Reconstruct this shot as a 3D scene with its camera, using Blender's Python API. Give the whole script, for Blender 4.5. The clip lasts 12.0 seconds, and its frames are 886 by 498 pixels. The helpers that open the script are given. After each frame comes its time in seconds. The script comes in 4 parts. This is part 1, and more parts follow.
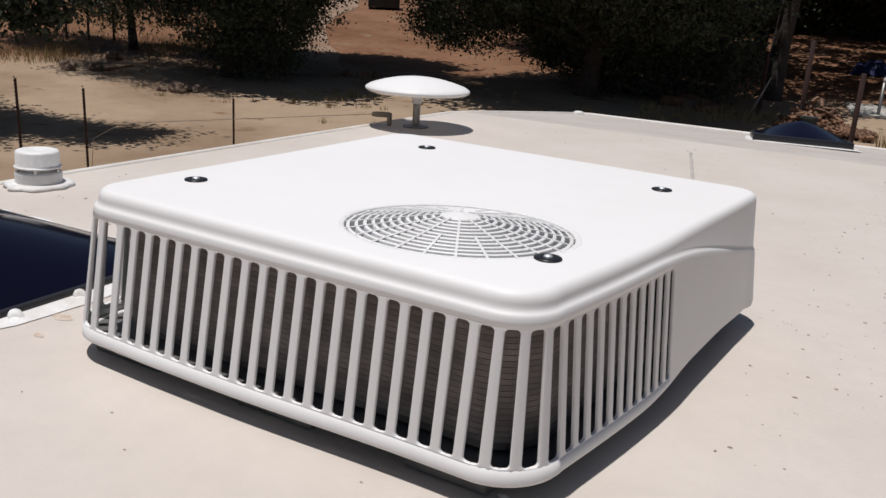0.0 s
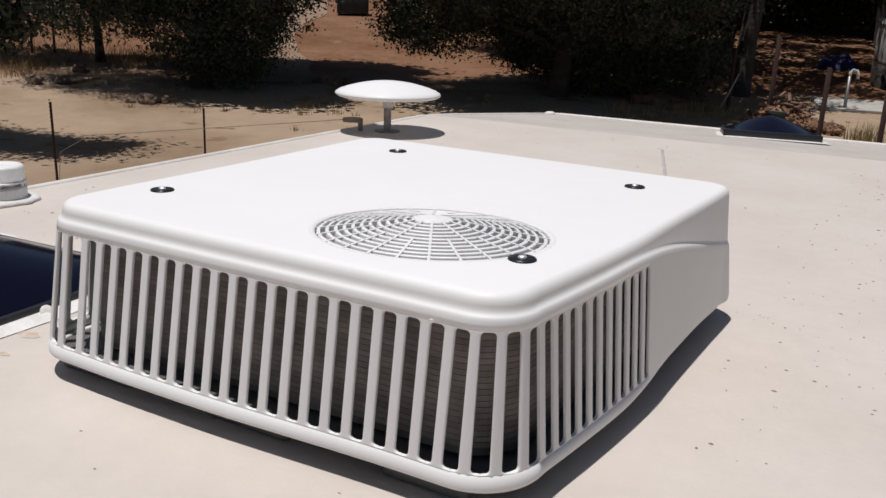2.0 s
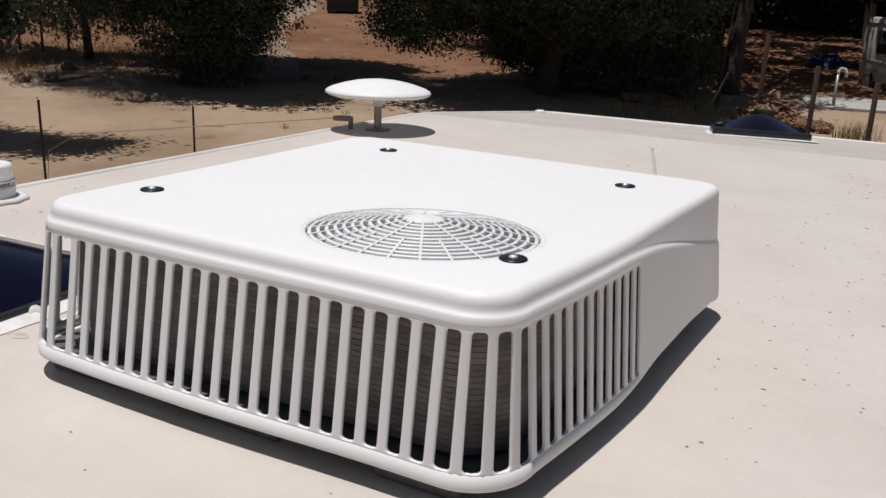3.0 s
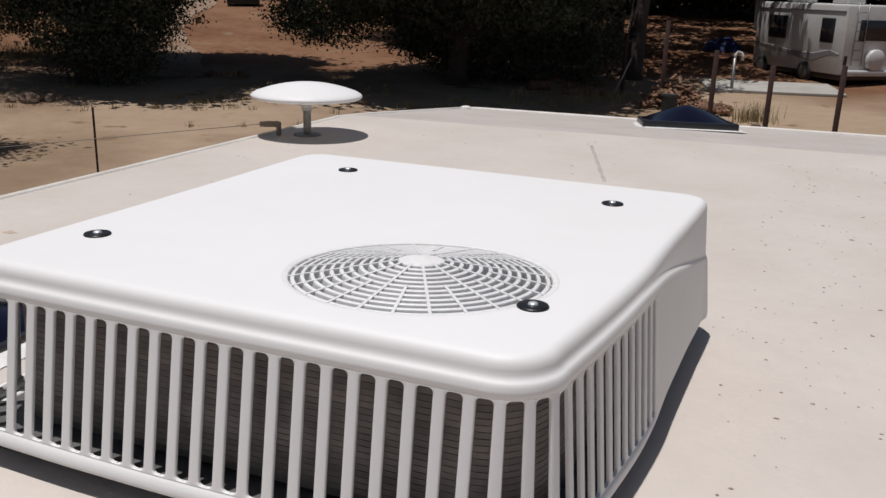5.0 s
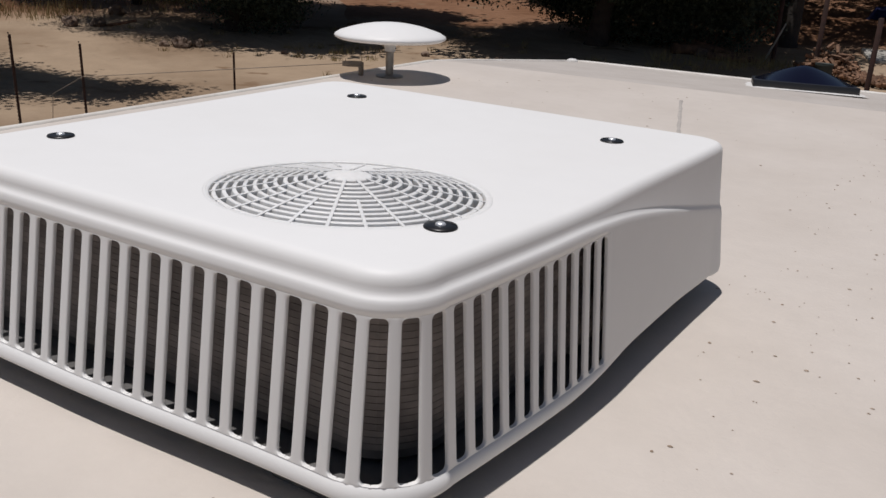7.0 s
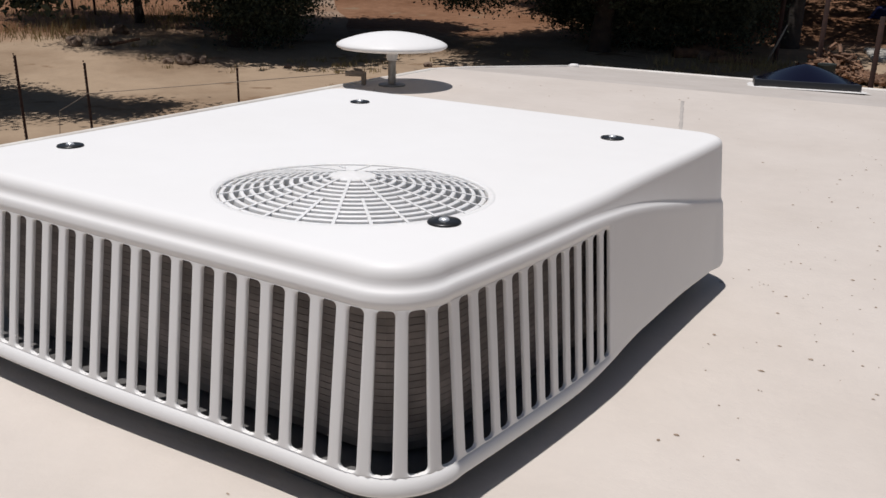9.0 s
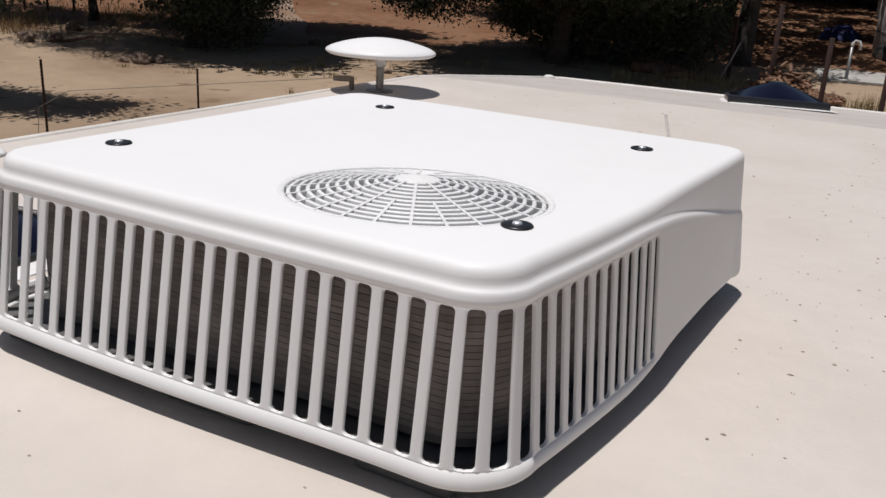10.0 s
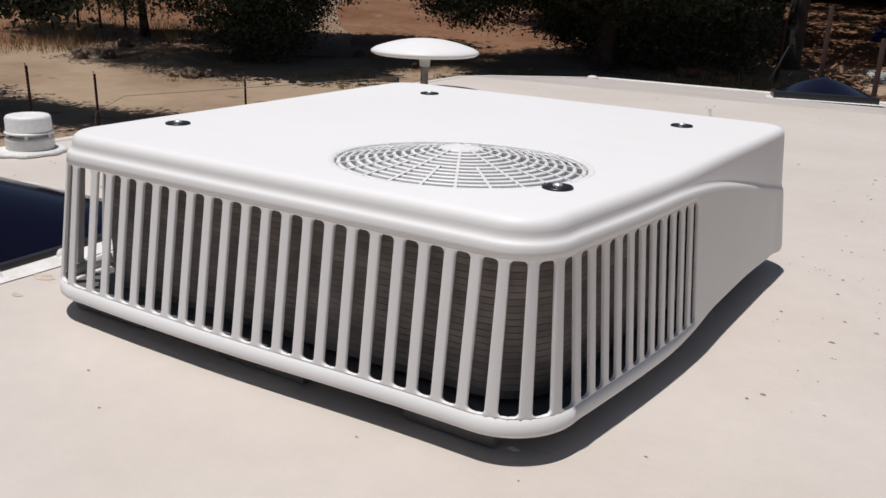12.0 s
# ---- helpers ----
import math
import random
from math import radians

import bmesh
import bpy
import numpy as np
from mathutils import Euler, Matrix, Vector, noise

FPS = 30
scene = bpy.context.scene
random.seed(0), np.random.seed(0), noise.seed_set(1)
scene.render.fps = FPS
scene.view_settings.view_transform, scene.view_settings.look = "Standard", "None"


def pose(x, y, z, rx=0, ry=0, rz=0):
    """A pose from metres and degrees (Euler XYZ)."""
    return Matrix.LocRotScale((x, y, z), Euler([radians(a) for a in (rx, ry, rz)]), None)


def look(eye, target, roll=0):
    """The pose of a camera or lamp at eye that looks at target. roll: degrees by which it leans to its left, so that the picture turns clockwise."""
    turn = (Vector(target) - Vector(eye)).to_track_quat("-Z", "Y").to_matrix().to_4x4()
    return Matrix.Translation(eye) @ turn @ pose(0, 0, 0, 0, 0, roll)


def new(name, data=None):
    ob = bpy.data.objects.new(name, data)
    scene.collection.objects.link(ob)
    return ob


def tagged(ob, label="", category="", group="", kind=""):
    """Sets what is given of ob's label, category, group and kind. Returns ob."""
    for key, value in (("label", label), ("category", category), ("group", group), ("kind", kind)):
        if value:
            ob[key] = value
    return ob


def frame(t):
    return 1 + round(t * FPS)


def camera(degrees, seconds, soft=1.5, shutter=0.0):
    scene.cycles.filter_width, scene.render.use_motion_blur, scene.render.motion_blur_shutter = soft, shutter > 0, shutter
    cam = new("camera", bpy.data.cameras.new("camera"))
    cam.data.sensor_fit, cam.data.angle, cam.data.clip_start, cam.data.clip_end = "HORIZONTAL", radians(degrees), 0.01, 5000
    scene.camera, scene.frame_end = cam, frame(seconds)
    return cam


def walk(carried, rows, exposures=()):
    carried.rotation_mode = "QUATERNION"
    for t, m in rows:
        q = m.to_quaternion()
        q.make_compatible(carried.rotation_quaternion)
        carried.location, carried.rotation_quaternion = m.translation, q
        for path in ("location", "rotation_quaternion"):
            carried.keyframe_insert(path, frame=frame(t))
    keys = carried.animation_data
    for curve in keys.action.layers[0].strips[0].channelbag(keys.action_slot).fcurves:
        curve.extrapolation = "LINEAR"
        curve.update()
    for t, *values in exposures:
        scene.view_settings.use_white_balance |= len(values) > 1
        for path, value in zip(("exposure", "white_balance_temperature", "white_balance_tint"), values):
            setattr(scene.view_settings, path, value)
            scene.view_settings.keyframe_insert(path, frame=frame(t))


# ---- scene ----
cam = camera(53.2, 12.0)
PATH = [
    (0, (0.386, -0.893, 0.523), (-0.587, 0.762, -0.04), 3.7),
    (0.5, (0.386, -0.896, 0.521), (-0.575, 0.776, -0.009), 3.8),
    (1, (0.39, -0.883, 0.52), (-0.565, 0.793, -0.012), 2.2),
    (1.5, (0.387, -0.882, 0.519), (-0.556, 0.796, -0.025), 2.5),
    (2, (0.382, -0.878, 0.518), (-0.546, 0.805, -0.033), 2.4),
    (2.5, (0.376, -0.881, 0.521), (-0.534, 0.807, -0.048), 2.9),
    (3, (0.381, -0.878, 0.52), (-0.528, 0.816, -0.035), 2.5),
    (5, (0.232, -0.807, 0.541), (-0.496, 0.967, -0.027), 1.7),
    (5.5, (0.219, -0.746, 0.568), (-0.384, 1.013, -0.168), -1.1),
    (6, (0.29, -0.708, 0.555), (-0.432, 0.99, -0.217), -1.7),
    (6.5, (0.37, -0.67, 0.506), (-0.499, 0.987, -0.201), 1.1),
    (8.5, (0.441, -0.689, 0.482), (-0.665, 0.859, -0.136), 2.4),
    (9, (0.424, -0.688, 0.484), (-0.571, 0.924, -0.159), 1.3),
    (9.5, (0.376, -0.734, 0.491), (-0.498, 0.963, -0.107), 0.6),
    (10, (0.337, -0.772, 0.483), (-0.569, 0.899, -0.14), 3.4),
    (10.5, (0.339, -0.78, 0.478), (-0.591, 0.87, -0.164), 1.5),
    (11, (0.354, -0.804, 0.451), (-0.672, 0.797, -0.17), 0.9),
    (11.5, (0.352, -0.822, 0.439), (-0.628, 0.811, -0.173), 1.3),
    (12, (0.366, -0.816, 0.448), (-0.632, 0.808, -0.158), 2.0),
]
EXPOSURES = [(0, -0.02), (3.2, -0.02), (5.0, -0.10), (5.5, -0.24), (6.6, -0.24), (8.4, 0.0), (10, -0.01), (12, -0.02)]
walk(cam, [(t, look(eye, target, roll)) for t, eye, target, roll in PATH], EXPOSURES)


# ---- light ----
SUN_TO = Vector((-0.12, -0.095, 1.0)).normalized()
world = bpy.data.worlds.new("sky")
scene.world = world
world.use_nodes = True
wn = world.node_tree
sky = wn.nodes.new("ShaderNodeTexSky")
sky.sky_type = "NISHITA"
sky.sun_disc = False
sky.sun_elevation = math.asin(SUN_TO.z)
sky.sun_rotation = math.atan2(SUN_TO.x, SUN_TO.y)
wn.links.new(sky.outputs[0], wn.nodes["Background"].inputs[0])
wn.nodes["Background"].inputs[1].default_value = 0.045
sun = new("sun", bpy.data.lights.new("sun", "SUN"))
sun.data.energy, sun.data.angle, sun.data.color = 3.85, radians(0.53), (1.0, 0.965, 0.962)
sun.matrix_world = look(SUN_TO * 50, (0, 0, 0))


# ---- materials ----
def material(name, colour, rough=0.5, metal=0.0, other=None, scale=8.0, detail=6.0, contrast=(0.35, 0.65),
             bump=0.0, bump_scale=60.0, spots=None, spot_scale=30.0, spot_at=0.68, random_hue=0.0, coat=0.0, spec=0.5, beyond=None, fine=0.86):
    """A surface in two tones mixed by noise, with fine relief, small marks and a shift from piece to piece."""
    m = bpy.data.materials.new(name)
    m.use_nodes = True
    nt = m.node_tree
    nodes, link = nt.nodes, nt.links.new
    shader = nodes["Principled BSDF"]
    shader.inputs["Roughness"].default_value = rough
    shader.inputs["Metallic"].default_value = metal
    shader.inputs["Coat Weight"].default_value = coat
    shader.inputs["Specular IOR Level"].default_value = spec
    place = nodes.new("ShaderNodeTexCoord").outputs["Object"]

    def noisy(size, rich):
        n = nodes.new("ShaderNodeTexNoise")
        n.inputs["Scale"].default_value, n.inputs["Detail"].default_value = size, rich
        link(place, n.inputs["Vector"])
        return n.outputs["Fac"]

    def ramp(value, low, high):
        r = nodes.new("ShaderNodeMapRange")
        r.inputs["From Min"].default_value, r.inputs["From Max"].default_value = low, high
        link(value, r.inputs["Value"])
        return r.outputs["Result"]

    def mixed(fac, a, b, blend="MIX"):
        n = nodes.new("ShaderNodeMix")
        n.data_type, n.blend_type = "RGBA", blend
        for slot, value in ((0, fac), (6, a), (7, b)):
            if hasattr(value, "is_linked"):
                link(value, n.inputs[slot])
            else:
                n.inputs[slot].default_value = value
        return n.outputs[2]

    col = (*colour, 1)
    if other:
        col = mixed(ramp(noisy(scale, detail), *contrast), col, (*other, 1))
        col = mixed(ramp(noisy(scale * 9, 3), 0.2, 0.8), col, mixed(1.0, col, (fine, fine, fine, 1), "MULTIPLY"))
    if beyond:
        far_colour, far_other, start, end = beyond
        size = nodes.new("ShaderNodeVectorMath")
        size.operation = "LENGTH"
        link(place, size.inputs[0])
        add = nodes.new("ShaderNodeMath")
        add.operation = "MULTIPLY_ADD"
        link(noisy(0.22, 6), add.inputs[0])
        add.inputs[1].default_value = 14.0
        link(size.outputs["Value"], add.inputs[2])
        hill = mixed(ramp(noisy(0.3, 8), 0.4, 0.62), (*far_colour, 1), (*far_other, 1))
        hill = mixed(ramp(noisy(2.5, 6), 0.25, 0.8), hill, mixed(1.0, hill, (0.7, 0.68, 0.66, 1), "MULTIPLY"))
        col = mixed(ramp(add.outputs[0], start + 7, end + 7), col, hill)
    if spots:
        col = mixed(ramp(noisy(spot_scale, 4), spot_at, spot_at + 0.04), col, (*spots, 1))
    if random_hue:
        info = nodes.new("ShaderNodeObjectInfo").outputs["Random"]
        hsv = nodes.new("ShaderNodeHueSaturation")
        link(ramp(info, 0, 1), hsv.inputs["Value"])
        hsv.inputs["Saturation"].default_value = 1.0
        r = hsv.inputs["Value"].links[0].from_node
        r.inputs["To Min"].default_value, r.inputs["To Max"].default_value = 1 - random_hue, 1 + random_hue
        if hasattr(col, "is_linked"):
            link(col, hsv.inputs["Color"])
        else:
            hsv.inputs["Color"].default_value = col
        col = hsv.outputs[0]
    if hasattr(col, "is_linked"):
        link(col, shader.inputs["Base Color"])
    else:
        shader.inputs["Base Color"].default_value = col
    if bump:
        b = nodes.new("ShaderNodeBump")
        b.inputs["Strength"].default_value, b.inputs["Distance"].default_value = bump, 0.3 / bump_scale
        link(noisy(bump_scale, 5), b.inputs["Height"])
        link(b.outputs[0], shader.inputs["Normal"])
    return m


WHITE = material("white_plastic", (0.785, 0.775, 0.752), 0.52, other=(0.765, 0.752, 0.725), scale=3, bump=0.06, bump_scale=500, fine=0.98, spec=0.4)


def thin_plastic(m, weight):
    """Lets light bleed through thin white plastic."""
    shader = m.node_tree.nodes["Principled BSDF"]
    shader.inputs["Subsurface Weight"].default_value = weight
    shader.inputs["Subsurface Radius"].default_value = (1.0, 0.95, 0.9)
    shader.inputs["Subsurface Scale"].default_value = 0.006
    return m


GRILLE_WHITE = material("grille_plastic", (0.81, 0.80, 0.775), 0.5, other=(0.77, 0.755, 0.725), scale=12)
thin_plastic(GRILLE_WHITE, 0.4)
ROOF = material("roof_coating", (0.595, 0.535, 0.475), 0.62, other=(0.545, 0.485, 0.425), scale=2.6, fine=0.94, bump=0.25, bump_scale=90,
                spots=(0.40, 0.33, 0.26), spot_scale=38, spot_at=0.735)
CAP = material("front_cap_coating", (0.535, 0.485, 0.435), 0.6, other=(0.485, 0.435, 0.385), scale=3, bump=0.25, bump_scale=80)
TRIM = material("edge_trim", (0.72, 0.69, 0.63), 0.5, other=(0.63, 0.58, 0.52), scale=9)
SEALANT = material("white_sealant", (0.80, 0.79, 0.77), 0.55, other=(0.68, 0.65, 0.60), scale=22, bump=0.4, bump_scale=60)
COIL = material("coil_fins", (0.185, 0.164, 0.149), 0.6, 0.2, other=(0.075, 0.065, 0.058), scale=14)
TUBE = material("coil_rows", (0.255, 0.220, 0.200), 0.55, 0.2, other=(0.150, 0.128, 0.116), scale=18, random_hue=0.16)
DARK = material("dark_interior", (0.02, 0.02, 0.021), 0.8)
PAN = material("grey_base_pan", (0.16, 0.155, 0.15), 0.55, 0.3, other=(0.12, 0.115, 0.11), scale=12)
BLACK = material("black_washer", (0.035, 0.034, 0.034), 0.32, 0.6)
CHROME = material("bright_screw", (0.88, 0.88, 0.87), 0.38, 0.7)
STEEL = material("grey_steel", (0.33, 0.32, 0.30), 0.42, 0.8, other=(0.22, 0.21, 0.19), scale=40)
SMOKED = material("smoked_acrylic", (0.004, 0.004, 0.012), 0.14, spec=0.12)
FRAME_BLACK = material("black_frame", (0.018, 0.018, 0.02), 0.35)
CABLE = material("brown_cable", (0.24, 0.19, 0.145), 0.6)


# ---- building helpers ----
def part(name, bm, mat, parent=None, label="", smooth=True):
    """Links a bmesh as one mesh object under a thing or a part."""
    mesh = bpy.data.meshes.new(name)
    bmesh.ops.recalc_face_normals(bm, faces=bm.faces)
    for f in bm.faces:
        f.smooth = smooth
    bm.to_mesh(mesh)
    bm.free()
    mesh.materials.append(mat)
    ob = new(name, mesh)
    if parent:
        ob.parent = parent
    if label:
        tagged(ob, label)
    return ob


def thing(name, at, label, category, group="", kind=""):
    ob = new(name)
    ob.matrix_basis = at if isinstance(at, Matrix) else Matrix.Translation(at)
    return tagged(ob, label, category, group, kind)


def sharpen(ob, degrees=35):
    ob.data.set_sharp_from_angle(angle=radians(degrees))
    return ob


def box(bm, size, at=(0, 0, 0), bevel=0.0, turn=None):
    m = Matrix.Translation(at) @ (turn or Matrix()) @ Matrix.Diagonal((*size, 1))
    verts = bmesh.ops.create_cube(bm, size=1, matrix=m)["verts"]
    if bevel:
        edges = list({e for v in verts for e in v.link_edges})
        bmesh.ops.bevel(bm, geom=edges, offset=bevel, segments=2, affect="EDGES", profile=0.5)
    return bm


def lathe(bm, profile, at=(0, 0, 0), count=40, wobble=0.0):
    """Turns a profile of (radius, height) round the upright axis; radius 0 closes it."""
    rings = []
    for r, z in profile:
        if r < 1e-6:
            rings.append([bm.verts.new((at[0], at[1], at[2] + z))])
        else:
            rings.append([bm.verts.new((at[0] + r * math.cos(a) * (1 + wobble * noise.noise((math.cos(a) * 2, math.sin(a) * 2, r * 20))),
                                        at[1] + r * math.sin(a) * (1 + wobble * noise.noise((math.cos(a) * 2, math.sin(a) * 2, r * 20))),
                                        at[2] + z)) for a in (i * math.tau / count for i in range(count))])
    for low, high in zip(rings, rings[1:]):
        for i in range(count):
            j = (i + 1) % count
            if len(low) == 1 and len(high) > 1:
                bm.faces.new((low[0], high[j], high[i]))
            elif len(high) == 1 and len(low) > 1:
                bm.faces.new((low[i], low[j], high[0]))
            elif len(low) > 1:
                bm.faces.new((low[i], low[j], high[j], high[i]))
    return bm


def tube(bm, points, radius, sides=8, closed=False):
    """A round bar along points; radius: one number or one for each point."""
    pts = [Vector(p) for p in points]
    radii = radius if isinstance(radius, (list, tuple)) else [radius] * len(pts)
    rings = []
    for i, p in enumerate(pts):
        way = (pts[min(i + 1, len(pts) - 1)] - pts[max(i - 1, 0)]).normalized()
        side = way.orthogonal().normalized() if abs(way.z) > 0.95 else way.cross(Vector((0, 0, 1))).normalized()
        up = side.cross(way)
        rings.append([bm.verts.new(p + radii[i] * (math.cos(a) * side + math.sin(a) * up)) for a in (k * math.tau / sides for k in range(sides))])
    for a, b in zip(rings, rings[1:]):
        for k in range(sides):
            bm.faces.new((a[k], a[(k + 1) % sides], b[(k + 1) % sides], b[k]))
    bm.faces.new(rings[0])
    bm.faces.new(list(reversed(rings[-1])))
    return bm


def smoothstep(a, b, x):
    t = min(max((x - a) / (b - a), 0), 1)
    return t * t * (3 - 2 * t)


# ---- ground and the vehicle roof ----
def ground_z(x, y):
    """The yard is level round the vehicle and climbs to a hillside beyond it."""
    r = math.hypot(x, y)
    z = -3.05 + 0.045 * max(0, min(r, 40) - 24) + 0.105 * max(0, r - 40) - 0.05 * max(0, r - 130)
    return z + 0.12 * noise.noise((x * 0.13, y * 0.13, 0)) * smoothstep(8, 20, r) + 0.9 * noise.noise((x * 0.03, y * 0.03, 4)) * smoothstep(46, 75, r)


def build_ground():
    bm = bmesh.new()
    radii = [0.0] + [3 * 1.06 ** i for i in range(100)]
    rows = []
    for r in radii[1:]:
        rows.append([bm.verts.new((r * math.cos(a), r * math.sin(a), ground_z(r * math.cos(a), r * math.sin(a)))) for a in (i * math.tau / 180 for i in range(180))])
    centre = bm.verts.new((0, 0, ground_z(0, 0)))
    for i in range(180):
        j = (i + 1) % 180
        bm.faces.new((centre, rows[0][i], rows[0][j]))
        for a, b in zip(rows, rows[1:]):
            bm.faces.new((a[i], b[i], b[j], a[j]))
    return part("ground", bm, GROUND)


m = material("dry_earth", (0.352, 0.262, 0.180), 0.95, other=(0.245, 0.172, 0.112), scale=0.2, detail=10, contrast=(0.42, 0.60), bump=0.9, bump_scale=2.2,
             spots=(0.20, 0.132, 0.082), spot_scale=0.7, spot_at=0.64, spec=0.1, beyond=((0.235, 0.128, 0.075), (0.175, 0.088, 0.048), 31.5, 36.0))
GROUND = m
tagged(build_ground(), "dry bare tan earth yard climbing to a brown hillside", "ground", kind="structure")

LEFT, RIGHT, BACK = -1.63, 1.05, -3.2


def roof_z(x, y):
    kink = 2.57 + 0.075 * (x + 1.63)
    return -0.088 * max(0, y - kink) - 0.004 * smoothstep(0.10, 0.0, x - LEFT)


def build_roof():
    van = thing("motorhome_roof", (0, 0, 0), "off-white coated motorhome roof with pale edge trim", "roof", kind="structure")
    bm = bmesh.new()
    xs = [LEFT + (RIGHT - LEFT) * i / 24 for i in range(25)]
    cols = []
    for x in xs:
        kink = 2.57 + 0.075 * (x + 1.63)
        cols.append([BACK + (kink - BACK) * i / 20 for i in range(21)])
    grid = [[bm.verts.new((x, y, roof_z(x, y))) for y in col] for x, col in zip(xs, cols)]
    for a, b in zip(grid, grid[1:]):
        for i in range(20):
            bm.faces.new((a[i], b[i], b[i + 1], a[i + 1]))
    part("roof_deck", bm, ROOF, van, smooth=False)
    bm = bmesh.new()
    strip = []
    for x in xs:
        kink = 2.57 + 0.075 * (x + 1.63)
        far = 3.93 + 0.11 * (x + 1.63)
        strip.append([bm.verts.new((x, kink + (far - kink) * i / 6, roof_z(x, kink + (far - kink) * i / 6))) for i in range(7)])
    for a, b in zip(strip, strip[1:]):
        for i in range(6):
            bm.faces.new((a[i], b[i], b[i + 1], a[i + 1]))
    part("sloping_front_cap", bm, CAP, van, "greyer sloping front section of the roof", smooth=False)
    # edge trims and sides
    bm = bmesh.new()
    tube(bm, [(LEFT, y, roof_z(LEFT, y) - 0.004) for y in [BACK + 0.3 * i for i in range(24)] + [3.92]], 0.012, 8)
    part("side_trim", bm, TRIM, van)
    bm = bmesh.new()
    tube(bm, [(x, 3.93 + 0.11 * (x + 1.63), roof_z(x, 3.93 + 0.11 * (x + 1.63)) - 0.002) for x in xs], 0.013, 8)
    part("front_trim", bm, TRIM, van)
    for ob in van.children:
        if ob.name in ("roof_deck", "sloping_front_cap"):
            solid = ob.modifiers.new("thickness", "SOLIDIFY")
            solid.thickness, solid.offset = 0.025, -1 if ob.data.polygons[0].normal.z > 0 else 1
    bm = bmesh.new()
    rim = [(LEFT, BACK), (RIGHT, BACK), (RIGHT, 2.77), (RIGHT, 4.22), (LEFT, 3.92), (LEFT, 2.57)]
    mid = Vector((-0.29, 0.4))
    loops = []
    for inset, top in ((0.003, True), (0.003, False), (0.05, False), (0.05, True)):
        loops.append([bm.verts.new((x + math.copysign(inset, mid.x - x), y + math.copysign(inset, mid.y - y), roof_z(x, y) - 0.027 if top else -2.76)) for x, y in rim])
    for a, b in zip(loops, loops[1:] + loops[:1]):
        for k in range(len(rim)):
            j = (k + 1) % len(rim)
            bm.faces.new((a[k], a[j], b[j], b[k]))
    part("body_side", bm, TRIM, van, smooth=False)
    return van


build_roof()


# ---- rooftop air conditioner ----
MID, FRONT_Y, REAR_Y, HALF, CORNER, REAR_CORNER = -0.28725, -0.1502, 0.652, 0.35655, 0.0678, 0.054


def widened(x, y):
    """The wall of the unit's +x side flares outwards from the front corner to the rear."""
    u = min(max((y + 0.08) / 0.30, 0), 1)
    flare = 0.030 * (1 - (1 - u) ** 1.5) + 0.009 * smoothstep(0.2, 0.65, y)
    return x + max(x - MID, 0) / HALF * flare


def bowed(x, y, z):
    """How far the lower front wall stands forward of the straight line, most left of its middle."""
    w = min(max((0.10 - y) / 0.2, 0), 1) * smoothstep(-0.04, -0.36, x) * (1 - 0.35 * smoothstep(-0.45, -0.63, x))
    return w * (0.002 + 0.05 * max(0.2 - z, 0)) + 0.026 * max(0.2 - z, 0) * min(max(-y / 0.15, 0), 1)


def outline():
    """Points along the shroud's plan, from the middle of the rear, over its +x side to the front and back: (x, y, nx, ny, run)."""
    pts = []
    right = MID + HALF
    left = MID - HALF - 0.005

    def line(a, b, n, count):
        for i in range(count):
            t = i / count
            pts.append((a[0] + (b[0] - a[0]) * t, a[1] + (b[1] - a[1]) * t, *n))

    def arc(c, r, a0, a1, count):
        for i in range(count):
            a = radians(a0 + (a1 - a0) * i / count)
            pts.append((c[0] + r * math.cos(a), c[1] + r * math.sin(a), math.cos(a), math.sin(a)))
    line((MID, REAR_Y), (right - REAR_CORNER, REAR_Y), (0, 1), 24)
    arc((right - REAR_CORNER, REAR_Y - REAR_CORNER), REAR_CORNER, 90, 0, 16)
    line((right, REAR_Y - REAR_CORNER), (right, FRONT_Y + CORNER), (1, 0), 104)
    arc((right - CORNER, FRONT_Y + CORNER), CORNER, 0, -90, 28)
    line((right - CORNER, FRONT_Y), (left + CORNER, FRONT_Y), (0, -1), 90)
    arc((left + CORNER, FRONT_Y + CORNER), CORNER, -90, -180, 28)
    line((left, FRONT_Y + CORNER), (left, REAR_Y - REAR_CORNER), (-1, 0), 104)
    arc((left + REAR_CORNER, REAR_Y - REAR_CORNER), REAR_CORNER, 180, 90, 16)
    line((left + REAR_CORNER, REAR_Y), (MID, REAR_Y), (0, 1), 24)
    return [(widened(x, y), y, nx, ny) for x, y, nx, ny in pts]


SLOT_LOW, SLOT_TOP, PITCH, SIDE_PITCH = 0.0495, 0.199, 0.02865, 0.0256
SLOT_BACK = 0.2017
FAN = (-0.1418, 0.0422)
FAN_LONG, FAN_SHORT, FAN_TURN = 0.995, 0.845, radians(24)


def top_z(x, y):
    return 0.2358 - 0.006 * max(0, y)


def ledge_z(y):
    return 0.2140 - 0.082 * smoothstep(0.12, 0.85, y) * 1.25


def bottom_z(y):
    return 0.0292 + 0.0130 * smoothstep(0.10, 0.30, y) - 0.007 * smoothstep(0.42, 0.60, y) + 0.030 * smoothstep(0.605, 0.652, y)


def drafted(z, y=-1.0):
    """How far the wall lies outside the middle outline at a height; the wall stands straighter towards the rear."""
    return 0.088 * (0.128 - z) * (1 - 0.4 * smoothstep(0.25, 0.6, y)) + 0.12 * max(0.2 - z, 0) * smoothstep(0.58, 0.652, y)


